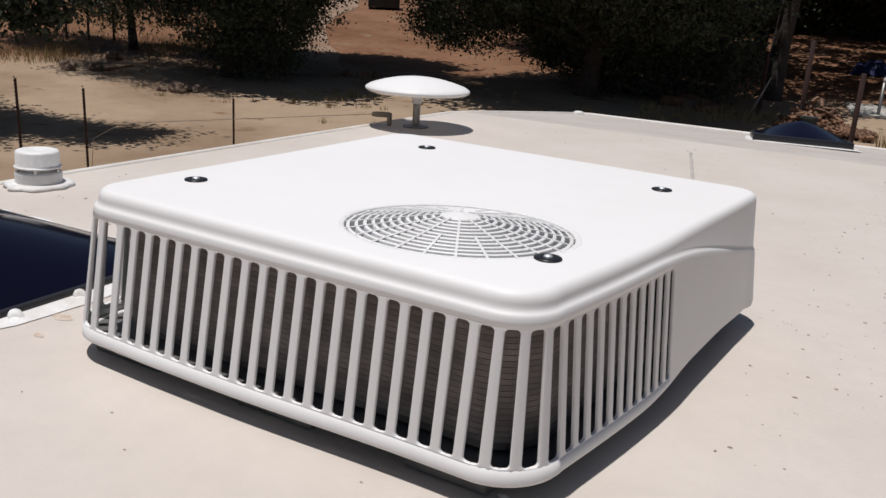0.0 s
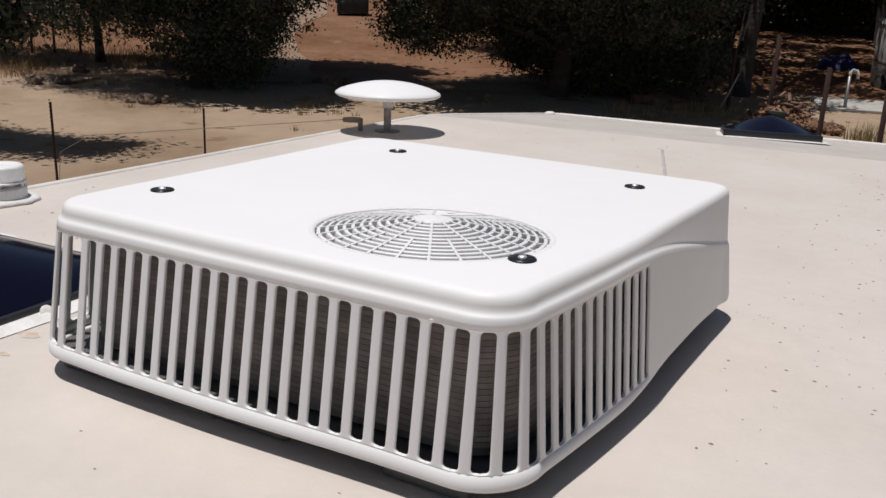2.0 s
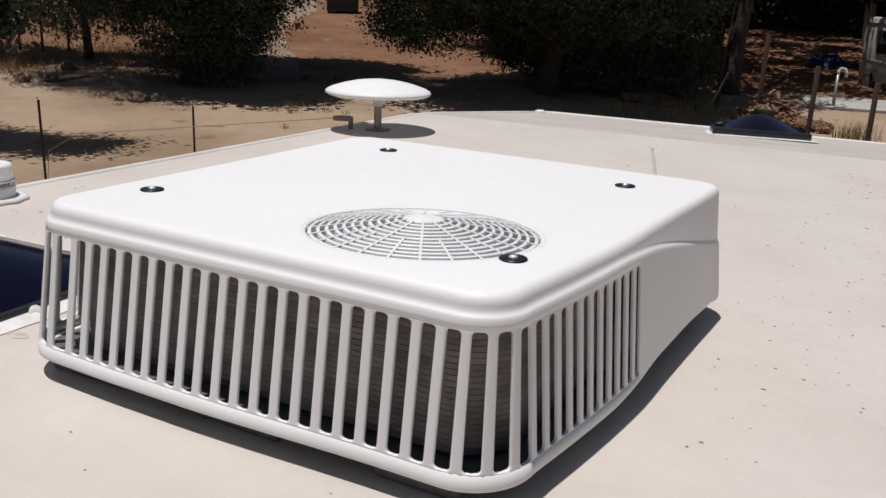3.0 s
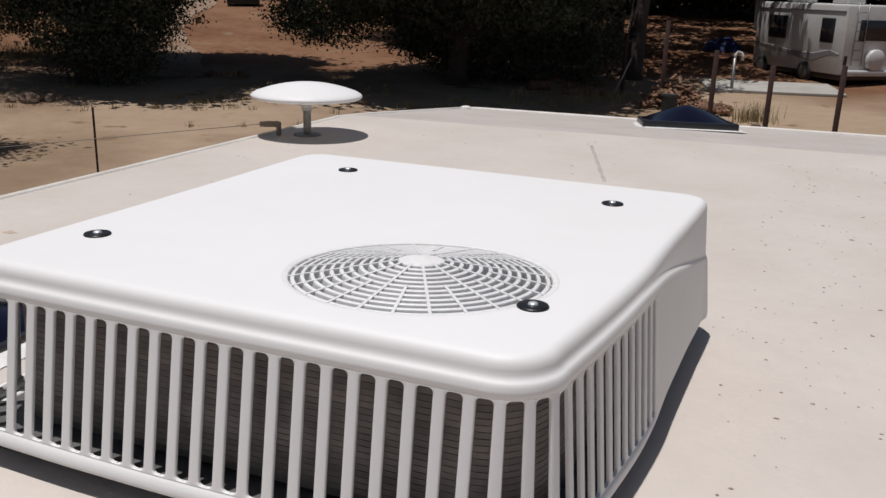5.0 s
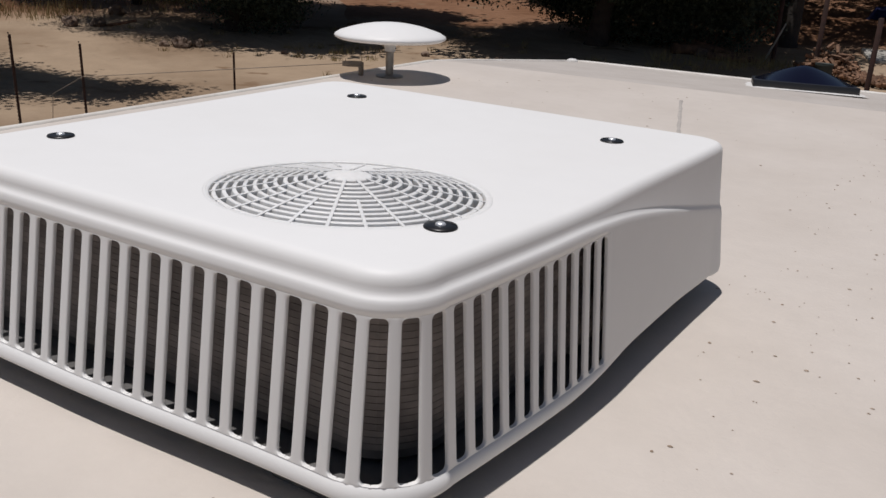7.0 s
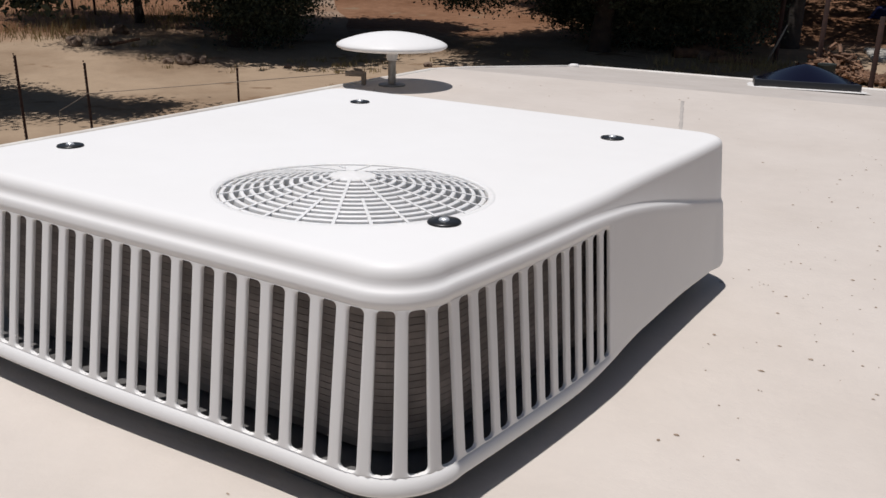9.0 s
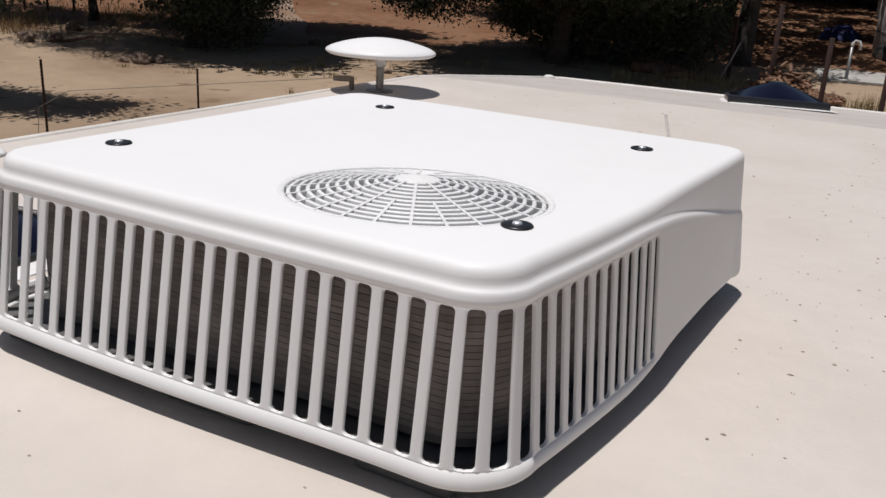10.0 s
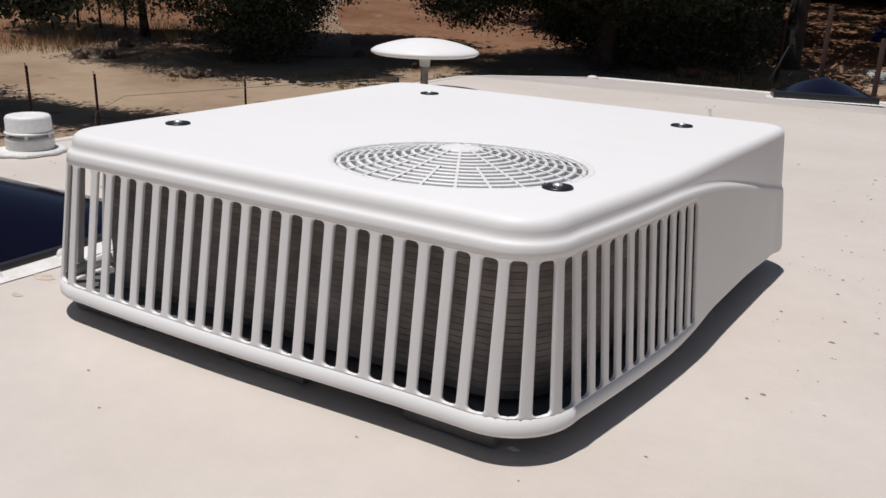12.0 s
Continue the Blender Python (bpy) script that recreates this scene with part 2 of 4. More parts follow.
def fan_radius(r, a):
    """The slightly oval grille's radius in a direction."""
    return r / math.hypot(math.cos(a - FAN_TURN) / FAN_LONG, math.sin(a - FAN_TURN) / FAN_SHORT)


def build_shroud(parent):
    pts = outline()
    n = len(pts)
    bm = bmesh.new()
    rows = []
    for x, y, nx, ny in pts:
        zl, zt, zb = ledge_z(y), top_z(x, y), bottom_z(y)
        st = min(SLOT_TOP, zl - 0.013)
        step = 0.0062 - 0.0032 * smoothstep(0.05, 0.6, y)
        round_off = 0.0125 - 0.001 * smoothstep(0.05, 0.6, y)

        def upper(z):
            return drafted(z, y) - step
        spec = [(zb - 0.001, drafted(zb, y) - 0.014), (zb, drafted(zb, y) - 0.0024), (zb + 0.0022, drafted(zb + 0.0022, y) - 0.0003), (zb + 0.0050, drafted(zb + 0.0050, y)),
                (SLOT_LOW, drafted(SLOT_LOW, y)), (SLOT_LOW + 0.006, drafted(SLOT_LOW + 0.006, y)), (0.5 * (SLOT_LOW + st), drafted(0.5 * (SLOT_LOW + st), y)),
                (st - 0.006, drafted(st - 0.006, y)), (st, drafted(st, y)), (zl - 0.0075, drafted(zl - 0.0075, y)), (zl - 0.004, drafted(zl - 0.004, y) - 0.0004),
                (zl - 0.0015, drafted(zl, y) - step * 0.16), (zl, drafted(zl, y) - step * 0.38), (zl + 0.0012, drafted(zl, y) - step * 0.66),
                (zl + 0.0030, drafted(zl, y) - step * 0.88), (zl + 0.0055, upper(zl + 0.0055))]
        edge = upper(zt - round_off)
        spec += [(zt - round_off * (1 - math.sin(radians(a))), edge - round_off * (1 - math.cos(radians(a)))) for a in (0, 22, 45, 66, 82)]
        spec.append((zt, edge - round_off * 1.25))
        inner = 0.006 - (edge - round_off * 1.25)
        ring = [bm.verts.new((x + nx * d, y + ny * d - bowed(x, y, z), z)) for z, d in spec]
        ex, ey = x - nx * inner, y - ny * inner
        a = math.atan2(ey - FAN[1], ex - FAN[0])
        rim = fan_radius(0.150, a)
        for t in (0.08, 0.25, 0.5, 0.75, 0.93, 1.0):
            px = ex + (FAN[0] + rim * math.cos(a) - ex) * t
            py = ey + (FAN[1] + rim * math.sin(a) - ey) * t
            ring.append(bm.verts.new((px, py, top_z(px, py) + 0.0005)))
        for r2, dz in ((fan_radius(0.1490, a), -0.0025), (fan_radius(0.1480, a), -0.005), (fan_radius(0.1470, a), -0.016)):
            px, py = FAN[0] + r2 * math.cos(a), FAN[1] + r2 * math.sin(a)
            ring.append(bm.verts.new((px, py, top_z(px, py) + dz)))
        rows.append(ring)
    for i in range(n):
        a, b = rows[i], rows[(i + 1) % n]
        mid_y = (pts[i][1] + pts[(i + 1) % n][1]) / 2
        for k in range(len(a) - 1):
            if 4 <= k <= 7 and mid_y < SLOT_BACK:
                continue
            bm.faces.new((a[k], b[k], b[k + 1], a[k + 1]))
    shell = sharpen(part("shroud", bm, WHITE, parent), 50)
    if max(shell.data.polygons, key=lambda f: f.area).normal.z < 0:
        shell.data.flip_normals()
    solid = shell.modifiers.new("wall", "SOLIDIFY")
    solid.thickness, solid.offset = 0.0045, -1
    return shell


def wall_run():
    """The outline with the distance run along it, from the rear over the +x side and the front to the other side."""
    out, run, last = [], 0.0, None
    for x, y, nx, ny in outline():
        if last:
            run += math.hypot(x - last[0], y - last[1])
        out.append((run, x, y, nx, ny))
        last = (x, y)
    return out


WALL = wall_run()
RUNS = [w[0] for w in WALL]


def on_wall(run, z, out):
    """The point of the outer wall at a distance along the outline, a height, and a depth."""
    x, y, nx, ny = (float(np.interp(run, RUNS, [w[k] for w in WALL])) for k in (1, 2, 3, 4))
    d = drafted(z, y) + out
    return (x + nx * d, y + ny * d - bowed(x, y, z), z)


def run_at(x, y):
    """The distance along the outline of the place nearest to a point."""
    best = (9.0, 0.0)
    for a, b in zip(WALL, WALL[1:]):
        dx, dy = b[1] - a[1], b[2] - a[2]
        t = min(max(((x - a[1]) * dx + (y - a[2]) * dy) / (dx * dx + dy * dy), 0), 1)
        best = min(best, (math.hypot(a[1] + dx * t - x, a[2] + dy * t - y), a[0] + (b[0] - a[0]) * t))
    return best[1]


def slat_mesh(before, middle, after, half, depth, corner, high):
    """One upright moulded slat, flush with the wall, whose ends widen in curves into the sill and the head."""
    bm = bmesh.new()
    low = SLOT_LOW

    def level(z, share):
        """share 0: as wide as the slat alone; 1: up to its neighbours."""
        w0 = half + (middle - before - half) * share if before is not None else half
        w1 = half + (after - middle - half) * share if after is not None else half
        e = 0.0013 * (1 - share) + 0.0002
        pts = [(-w0 + 0.0006, -depth), (-w0, -e), (-w0 + 0.35 * e, -0.3 * e), (-w0 + e, 0), (-w0 * 0.3, 0), (w1 * 0.3, 0), (w1 - e, 0), (w1 - 0.35 * e, -0.3 * e), (w1, -e), (w1 - 0.0006, -depth)]
        return [bm.verts.new(on_wall(middle + u, z, d + 0.00015)) for u, d in pts]
    gap = max((middle - before if before is not None else 0), (after - middle if after is not None else 0)) - half
    r = min(corner, gap * 0.95)
    arc = [(r * (1 - math.cos(radians(a))), r / gap * (1 - math.sin(radians(a)))) for a in (0, 18, 36, 54, 72, 90)]
    steps = [(low - 0.0008, 1.0), (low, 1.0)] + [(low + dz, sh) for dz, sh in arc]
    steps += [(low + (high - low) * k / 4, 0.0) for k in (1, 2, 3)]
    steps += [(high - dz, sh) for dz, sh in reversed(arc)] + [(high, 1.0), (high + 0.0008, 1.0)]
    rows = [level(z, sh) for z, sh in steps]
    n = len(rows[0])
    for a, b in zip(rows, rows[1:]):
        for k in range(n):
            bm.faces.new((a[k], a[(k + 1) % n], b[(k + 1) % n], b[k]))
    return bm


def slat_places():
    """Evenly spaced places along the front, round both corners and along the sides: (x, y, side)."""
    out = []
    right, left = MID + HALF, MID - HALF - 0.005
    for k in range(20):
        out.append((-0.0112 - PITCH * k + 0.0000012 * k ** 3, FRONT_Y, False))
    for sign, first in ((1, 14.5), (-1, 3.0)):
        cx = right - CORNER if sign > 0 else left + CORNER
        for k in range(4):
            ang = radians(first + 25.4 * k)
            y = FRONT_Y + CORNER - CORNER * math.cos(ang)
            out.append((widened(cx + sign * CORNER * math.sin(ang), y), y, False))
        for k in range(11):
            y = -0.0543 + SIDE_PITCH * k
            out.append((widened(right if sign > 0 else left, y), y, True))
    return out


def build_air_conditioner():
    ac = thing("air_conditioner", (0, 0, 0), "white plastic rooftop air conditioner with slatted shroud", "air conditioner")
    shell = build_shroud(ac)
    places = sorted((run_at(x, y), y, side) for x, y, side in slat_places())
    for k, (run, y, side) in enumerate(places):
        before = (places[k - 1][0] + run) / 2 if k else None
        after = (places[k + 1][0] + run) / 2 if k + 1 < len(places) else None
        high = min(SLOT_TOP, ledge_z(y) - 0.013) if side else SLOT_TOP
        bm = slat_mesh(before, run, after, 0.0052 if side else 0.0061, 0.0042 if side else 0.0045, 0.0054, high)
        sharpen(part("slat", bm, WHITE, shell), 40)
    # fan grille: a shallow cone of rings on spokes
    def dome(r):
        return 0.157 * (0.148 - r)
    bm = bmesh.new()
    lathe(bm, [(0, dome(0) + 0.0002), (0.012, dome(0.012)), (0.022, dome(0.022)), (0.0255, dome(0.0255)), (0.0262, dome(0.026) - 0.0006), (0.0262, dome(0.026) - 0.012), (0, dome(0.026) - 0.012)], count=40)
    hub = part("fan_grille", bm, GRILLE_WHITE, ac, "domed round fan grille of rings and spokes")
    hub.matrix_basis = pose(*FAN, top_z(*FAN) - 0.0018, 0, 0, math.degrees(FAN_TURN)) @ Matrix.Diagonal((FAN_LONG, FAN_SHORT, 1, 1))
    for i in range(11):
        r = 0.0345 + i * 0.0107
        bm = bmesh.new()
        lathe(bm, [(r - 0.0024, dome(r) - 0.014), (r - 0.0024, dome(r) - 0.0002), (r - 0.0018, dome(r) + 0.0003), (r + 0.0012, dome(r) - 0.0002), (r + 0.0019, dome(r) - 0.0008), (r + 0.0034, dome(r) - 0.007), (r + 0.0035, dome(r) - 0.014), (r - 0.0024, dome(r) - 0.014)], count=72)
        sharpen(part("ring", bm, GRILLE_WHITE, hub))
    bm = bmesh.new()
    lathe(bm, [(0.1462, -0.006), (0.1462, 0.0014), (0.1470, 0.0023), (0.1525, 0.0026), (0.1535, 0.0022), (0.1535, -0.006), (0.1462, -0.006)], count=96)
    sharpen(part("rim", bm, GRILLE_WHITE, hub), 50)
    for i in range(24):
        a = math.tau * (i + 0.25) / 24
        start = 0.024 if i % 2 == 0 else 0.076
        bm = bmesh.new()
        rows = []
        for k in range(7):
            r = start + (0.1475 - start) * k / 6
            w, z = 0.0017, dome(r) + 0.0006
            rows.append([bm.verts.new((r * math.cos(a) - u * math.sin(a), r * math.sin(a) + u * math.cos(a), z + dz)) for u, dz in ((-w, -0.012), (-w, 0), (w, 0), (w, -0.012))])
        for p, q in zip(rows, rows[1:]):
            for k in range(4):
                bm.faces.new((p[k], p[(k + 1) % 4], q[(k + 1) % 4], q[k]))
        sharpen(part("spoke", bm, GRILLE_WHITE, hub))
    # fan below the grille
    bm = bmesh.new()
    lathe(bm, [(0, 0.21), (0.03, 0.208), (0.032, 0.18), (0, 0.18)], (*FAN, 0), 24)
    for i in range(4):
        a0 = i * math.tau / 4 + 0.4
        rows = []
        for k in range(6):
            r = 0.028 + 0.1 * k / 5
            rows.append([bm.verts.new((FAN[0] + r * math.cos(a0 + da), FAN[1] + r * math.sin(a0 + da), 0.2 - 0.02 * da)) for da in (-0.35, 0, 0.35)])
        for p, q in zip(rows, rows[1:]):
            for k in range(2):
                bm.faces.new((p[k], p[k + 1], q[k + 1], q[k]))
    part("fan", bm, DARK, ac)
    # four washers with bright screws
    for x, y in ((0, 0), (-0.56, 0), (-0.492, 0.516), (-0.028, 0.496)):
        bm = bmesh.new()
        z = top_z(x, y) + 0.0004
        lathe(bm, [(0, 0), (0.0162, 0), (0.0166, 0.001), (0.0158, 0.0022), (0.008, 0.0026), (0, 0.0026)], (x, y, z), 32)
        washer = part("washer", bm, BLACK, ac, "dark round washer with a bright screw")
        bm = bmesh.new()
        lathe(bm, [(0.0052, 0.002), (0.0052, 0.0036), (0.0040, 0.0048), (0, 0.0052)], (x, y, z), 12)
        part("screw", bm, CHROME, washer)
    # condenser coil behind the slats, bent round both front corners
    path = []
    inset, bend = 0.045, 0.06
    r, l, f = MID + HALF - inset + 0.01, MID - HALF + inset - 0.006, FRONT_Y + inset
    path.append((r, 0.40))
    path += [(r - bend + bend * math.cos(radians(a)), f + bend + bend * math.sin(radians(a))) for a in range(0, -91, -10)]
    path += [(l + bend + bend * math.cos(radians(a)), f + bend + bend * math.sin(radians(a))) for a in range(-90, -151, -10)]
    path = [(widened(x, y), y - bowed(x, -0.15, 0.06) * min(max((0.1 - y) / 0.2, 0), 1)) for x, y in path]
    bm = bmesh.new()
    thick = 0.02

    def sheet(points, z0, z1, depth):
        ring = []
        for i, (x, y) in enumerate(points):
            p0, p1 = points[max(i - 1, 0)], points[min(i + 1, len(points) - 1)]
            dx, dy = p1[0] - p0[0], p1[1] - p0[1]
            s = math.hypot(dx, dy)
            nx, ny = dy / s, -dx / s
            ring.append([bm.verts.new((x, y, z0)), bm.verts.new((x, y, z1)), bm.verts.new((x + nx * depth, y + ny * depth, z1)), bm.verts.new((x + nx * depth, y + ny * depth, z0))])
        for a, b in zip(ring, ring[1:]):
            for k in range(4):
                bm.faces.new((a[k], a[(k + 1) % 4], b[(k + 1) % 4], b[k]))
        bm.faces.new(ring[0])
        bm.faces.new(ring[-1])
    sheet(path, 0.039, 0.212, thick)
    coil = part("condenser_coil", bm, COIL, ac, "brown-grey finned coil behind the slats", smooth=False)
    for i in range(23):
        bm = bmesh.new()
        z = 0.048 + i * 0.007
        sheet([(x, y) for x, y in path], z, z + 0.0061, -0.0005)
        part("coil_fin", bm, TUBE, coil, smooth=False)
    # base pan, feet and lining
    bm = bmesh.new()
    rim = [(x - nx * 0.005, y - ny * 0.005 - bowed(x, y, 0.04)) for x, y, nx, ny in outline()]
    low = [bm.verts.new((x + (MID - x) * 0.03, y + (0.24 - y) * 0.03, 0.0245)) for x, y in rim]
    high = [bm.verts.new((x, y, 0.0315)) for x, y in rim]
    bm.faces.new(low)
    bm.faces.new(high)
    for k in range(len(rim)):
        bm.faces.new((low[k], low[(k + 1) % len(rim)], high[(k + 1) % len(rim)], high[k]))
    sharpen(part("base_pan", bm, PAN, ac, "grey metal base pan"))
    for x, y, long, deep in ((-0.555, -0.104, 0.135, 0.07), (-0.293, -0.104, 0.135, 0.07), (-0.040, -0.104, 0.11, 0.066), (MID - 0.25, 0.54, 0.1, 0.05), (MID + 0.25, 0.54, 0.1, 0.05)):
        bm = bmesh.new()
        box(bm, (long, deep, 0.031), (x, y, 0.0155), 0.006)
        sharpen(part("foot", bm, PAN, ac, "grey moulded foot of the base pan"))
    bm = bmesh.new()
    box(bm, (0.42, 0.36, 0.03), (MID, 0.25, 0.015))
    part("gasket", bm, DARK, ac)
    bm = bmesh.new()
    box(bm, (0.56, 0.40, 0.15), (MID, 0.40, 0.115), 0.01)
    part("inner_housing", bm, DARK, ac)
    return ac


build_air_conditioner()


# ---- things on the roof ----
def build_antenna():
    at = (-1.481, 2.012, 0)
    ant = thing("disc_antenna", at, "white domed disc antenna on a short metal mast", "antenna")
    bm = bmesh.new()
    R, zr = 0.203, 0.146
    prof = [(0, zr - 0.012), (0.15, zr - 0.012), (0.19, zr - 0.010), (R - 0.002, zr - 0.004), (R, zr), (R - 0.003, zr + 0.006), (0.185, zr + 0.015)]
    prof += [(0.185 * (1 - i / 8), zr + 0.015 + 0.034 * (1 - (1 - i / 8) ** 2)) for i in range(1, 9)]
    lathe(bm, prof, count=64)
    part("dish", bm, WHITE, ant)
    bm = bmesh.new()
    lathe(bm, [(0.030, zr - 0.012), (0.022, 0.118), (0.019, 0.092), (0.0, 0.092)], count=24)
    part("neck", bm, WHITE, ant)
    bm = bmesh.new()
    lathe(bm, [(0.0, 0.0), (0.05, 0.0), (0.05, 0.005), (0.02, 0.007), (0.0145, 0.009), (0.0145, 0.095), (0, 0.095)], count=24)
    sharpen(part("mast", bm, STEEL, ant, "grey metal mast and foot"))
    bm = bmesh.new()
    box(bm, (0.016, 0.016, 0.05), (-0.085, -0.06, 0.025), 0.004)
    tube(bm, [(-0.085, -0.06, 0.042), (-0.12, -0.085, 0.042), (-0.14, -0.10, 0.042)], [0.011, 0.011, 0.009], 10)
    sharpen(part("cable_elbow", bm, CABLE, ant, "brown cable connector"))
    bm = bmesh.new()
    tube(bm, [(-0.14, -0.10, 0.042), (-0.619, -0.292, -0.02), (-1.119, -0.482, -0.085), (-1.239, -0.532, -0.16), (-1.279, -0.552, -0.6), (-1.299, -0.562, -3.03)], 0.0014, 6)
    part("cable", bm, CABLE, ant)
    return ant


def build_pipe_vent():
    v = thing("pipe_vent", (-1.545, 0.42, 0), "white plastic plumbing vent cap sealed to the roof", "vent")
    bm = bmesh.new()
    lathe(bm, [(0.0, 0.0), (0.080, 0.0), (0.082, 0.004), (0.074, 0.009), (0.06, 0.011), (0.0, 0.011)], count=60, wobble=0.22)
    part("sealant_collar", bm, SEALANT, v, "uneven white sealant ring")
    bm = bmesh.new()
    lathe(bm, [(0.054, 0.008), (0.054, 0.034), (0.051, 0.038), (0.035, 0.038), (0.035, 0.05), (0.0, 0.05)], count=36)
    sharpen(part("collar", bm, GRILLE_WHITE, v))
    bm = bmesh.new()
    lathe(bm, [(0.0, 0.047), (0.054, 0.047), (0.0545, 0.050), (0.052, 0.052), (0.0505, 0.054), (0.0505, 0.083), (0.047, 0.088), (0.035, 0.090), (0.033, 0.0885), (0.0, 0.0885)], count=36)
    sharpen(part("cap", bm, GRILLE_WHITE, v), 50)
    for i in range(5):
        a = i * math.tau / 5 + 0.5
        bm = bmesh.new()
        box(bm, (0.008, 0.006, 0.014), (0.047 * math.cos(a), 0.047 * math.sin(a), 0.0425))
        part("tab", bm, GRILLE_WHITE, v)
    return v


def dome_lid(bm, sx, sy, height, base, power=1.7, n=28):
    grid = []
    for i in range(n + 1):
        row = []
        for j in range(n + 1):
            u, v = 2 * i / n - 1, 2 * j / n - 1
            z = base + height * (1 - abs(u) ** power) * (1 - abs(v) ** power)
            row.append(bm.verts.new((u * sx / 2, v * sy / 2, z)))
        grid.append(row)
    for i in range(n):
        for j in range(n):
            bm.faces.new((grid[i][j], grid[i + 1][j], grid[i + 1][j + 1], grid[i][j + 1]))
    return bm


def build_skylight(at, sx, sy, curb, rise, label, seed, power=1.7):
    sk = thing("roof_skylight", at, label, "skylight", "smoked roof skylights")
    bm = bmesh.new()
    rng = random.Random(seed)
    n = 60
    inner, outer = [], []
    for i in range(n):
        a = i * math.tau / n
        k = max(abs(math.cos(a)), abs(math.sin(a)))
        x, y = math.cos(a) / k, math.sin(a) / k
        w = rng.uniform(0.018, 0.04)
        inner.append(bm.verts.new((x * (sx / 2 - 0.01), y * (sy / 2 - 0.01), 0.007)))
        outer.append(bm.verts.new((x * (sx / 2 + w), y * (sy / 2 + w), 0.0015)))
    for i in range(n):
        bm.faces.new((inner[i], outer[i], outer[(i + 1) % n], inner[(i + 1) % n]))
    part("sealant_bead", bm, SEALANT, sk, "lumpy white sealant round the base")
    for i in range(14 if sx > 0.5 else 0):
        a = i * math.tau / 14 + rng.uniform(-0.1, 0.1)
        k = max(abs(math.cos(a)), abs(math.sin(a)))
        bm = bmesh.new()
        s = rng.uniform(0.007, 0.014)
        lathe(bm, [(s * 1.3, 0.0), (s, s * 0.5), (s * 0.5, s * 0.75), (0, s * 0.8)], (math.cos(a) / k * (sx / 2 - 0.004), math.sin(a) / k * (sy / 2 - 0.004), 0.004), 14, 0.5)
        part("sealant_dab", bm, SEALANT, sk)
    bm = bmesh.new()
    box(bm, (sx, sy, curb), (0, 0, curb / 2), 0.006)
    sharpen(part("curb", bm, FRAME_BLACK, sk))
    bm = bmesh.new()
    dome_lid(bm, sx - 0.01, sy - 0.01, rise, curb - 0.002, power)
    part("dome", bm, SMOKED, sk, "glossy dark blue-black acrylic dome")
    return sk


build_antenna()
build_pipe_vent()
sy = roof_z(-0.31, 3.65)
far = build_skylight(pose(-0.335, 3.66, sy, -5, 0, 14.0), 0.44, 0.42, 0.036, 0.075, "dark smoked dome skylight on the sloping roof cap", 3, 1.3)
near = build_skylight(pose(-1.09, -0.17, 0.0, 0, 0, 3), 0.56, 0.76, 0.016, 0.10, "large dark blue smoked dome skylight sealed with white", 5)


# ---- marks on the roof ----
DEBRIS = material("dry_debris", (0.26, 0.19, 0.13), 0.9, other=(0.38, 0.30, 0.23), scale=60)
STAIN = material("rust_stain", (0.47, 0.33, 0.22), 0.7, other=(0.60, 0.52, 0.44), scale=45)
SEAM = material("aged_sealant", (0.50, 0.455, 0.41), 0.6, other=(0.42, 0.385, 0.345), scale=25, bump=0.3, bump_scale=90)


def patch(bm, x, y, rx, ry, rng, height=0.0015, count=12, dome=True):
    """A low irregular spot on the roof."""
    ring = []
    for i in range(count):
        a = i * math.tau / count
        k = rng.uniform(0.6, 1.15)
        px, py = x + rx * k * math.cos(a), y + ry * k * math.sin(a)
        ring.append(bm.verts.new((px, py, roof_z(px, py) + 0.0006)))
    top = bm.verts.new((x, y, roof_z(x, y) + height))
    for i in range(count):
        bm.faces.new((ring[i], ring[(i + 1) % count], top))


rng = random.Random(11)
bm = bmesh.new()
for i in range(800):
    x, y = rng.uniform(-1.55, 1.0), rng.uniform(-1.1, 2.5)
    if rng.random() < 0.5:
        x, y = rng.uniform(0.15, 0.9), rng.uniform(0.2, 2.4)
    s = rng.choice((0.0008, 0.001, 0.0013, 0.0018, 0.003))
    patch(bm, x, y, s * rng.uniform(0.8, 2.2), s * rng.uniform(0.6, 1.2), rng, 0.0012 + s * 0.3, 6)
for x, y in ((0.204, 0.149), (0.286, 0.774), (0.163, 0.434), (-1.50, 0.62), (-1.44, 0.60), (-1.40, 0.38), (-1.36, 0.41)):
    patch(bm, x, y, 0.0036, 0.0022, rng, 0.0022, 8)
tagged(part("roof_debris", bm, DEBRIS), "scattered dark specks of dry dirt on the roof", "debris", kind="stuff")
for x, y, rx, ry in ((-0.762, -0.091, 0.024, 0.012), (-0.723, -0.156, 0.014, 0.006), (-0.42, -0.44, 0.012, 0.008), (-1.35, 0.55, 0.02, 0.01)):
    bm = bmesh.new()
    patch(bm, x, y, rx, ry, rng, 0.001, 14)
    tagged(part("rust_stain", bm, STAIN), "faint brown rust stain on the roof coating", "stain", "rust stains")
# fleck of sunlight inside the unit's shadow, put in as a white spot
bm = bmesh.new()
patch(bm, 0.029, -0.122, 0.008, 0.005, rng, 0.004, 12)
tagged(part("sealant_drip", bm, SEALANT), "small white raised spot standing in for a fleck of sunlight on the roof", "sealant")
bm = bmesh.new()
tube(bm, [(-0.31 - 0.185 * (i / 12) + 0.0008 * math.sin(i * 1.7), 1.76 + 0.60 * i / 12, -0.0095) for i in range(13)], [0.0112 + 0.0007 * math.sin(i * 2.3) for i in range(13)], 12)
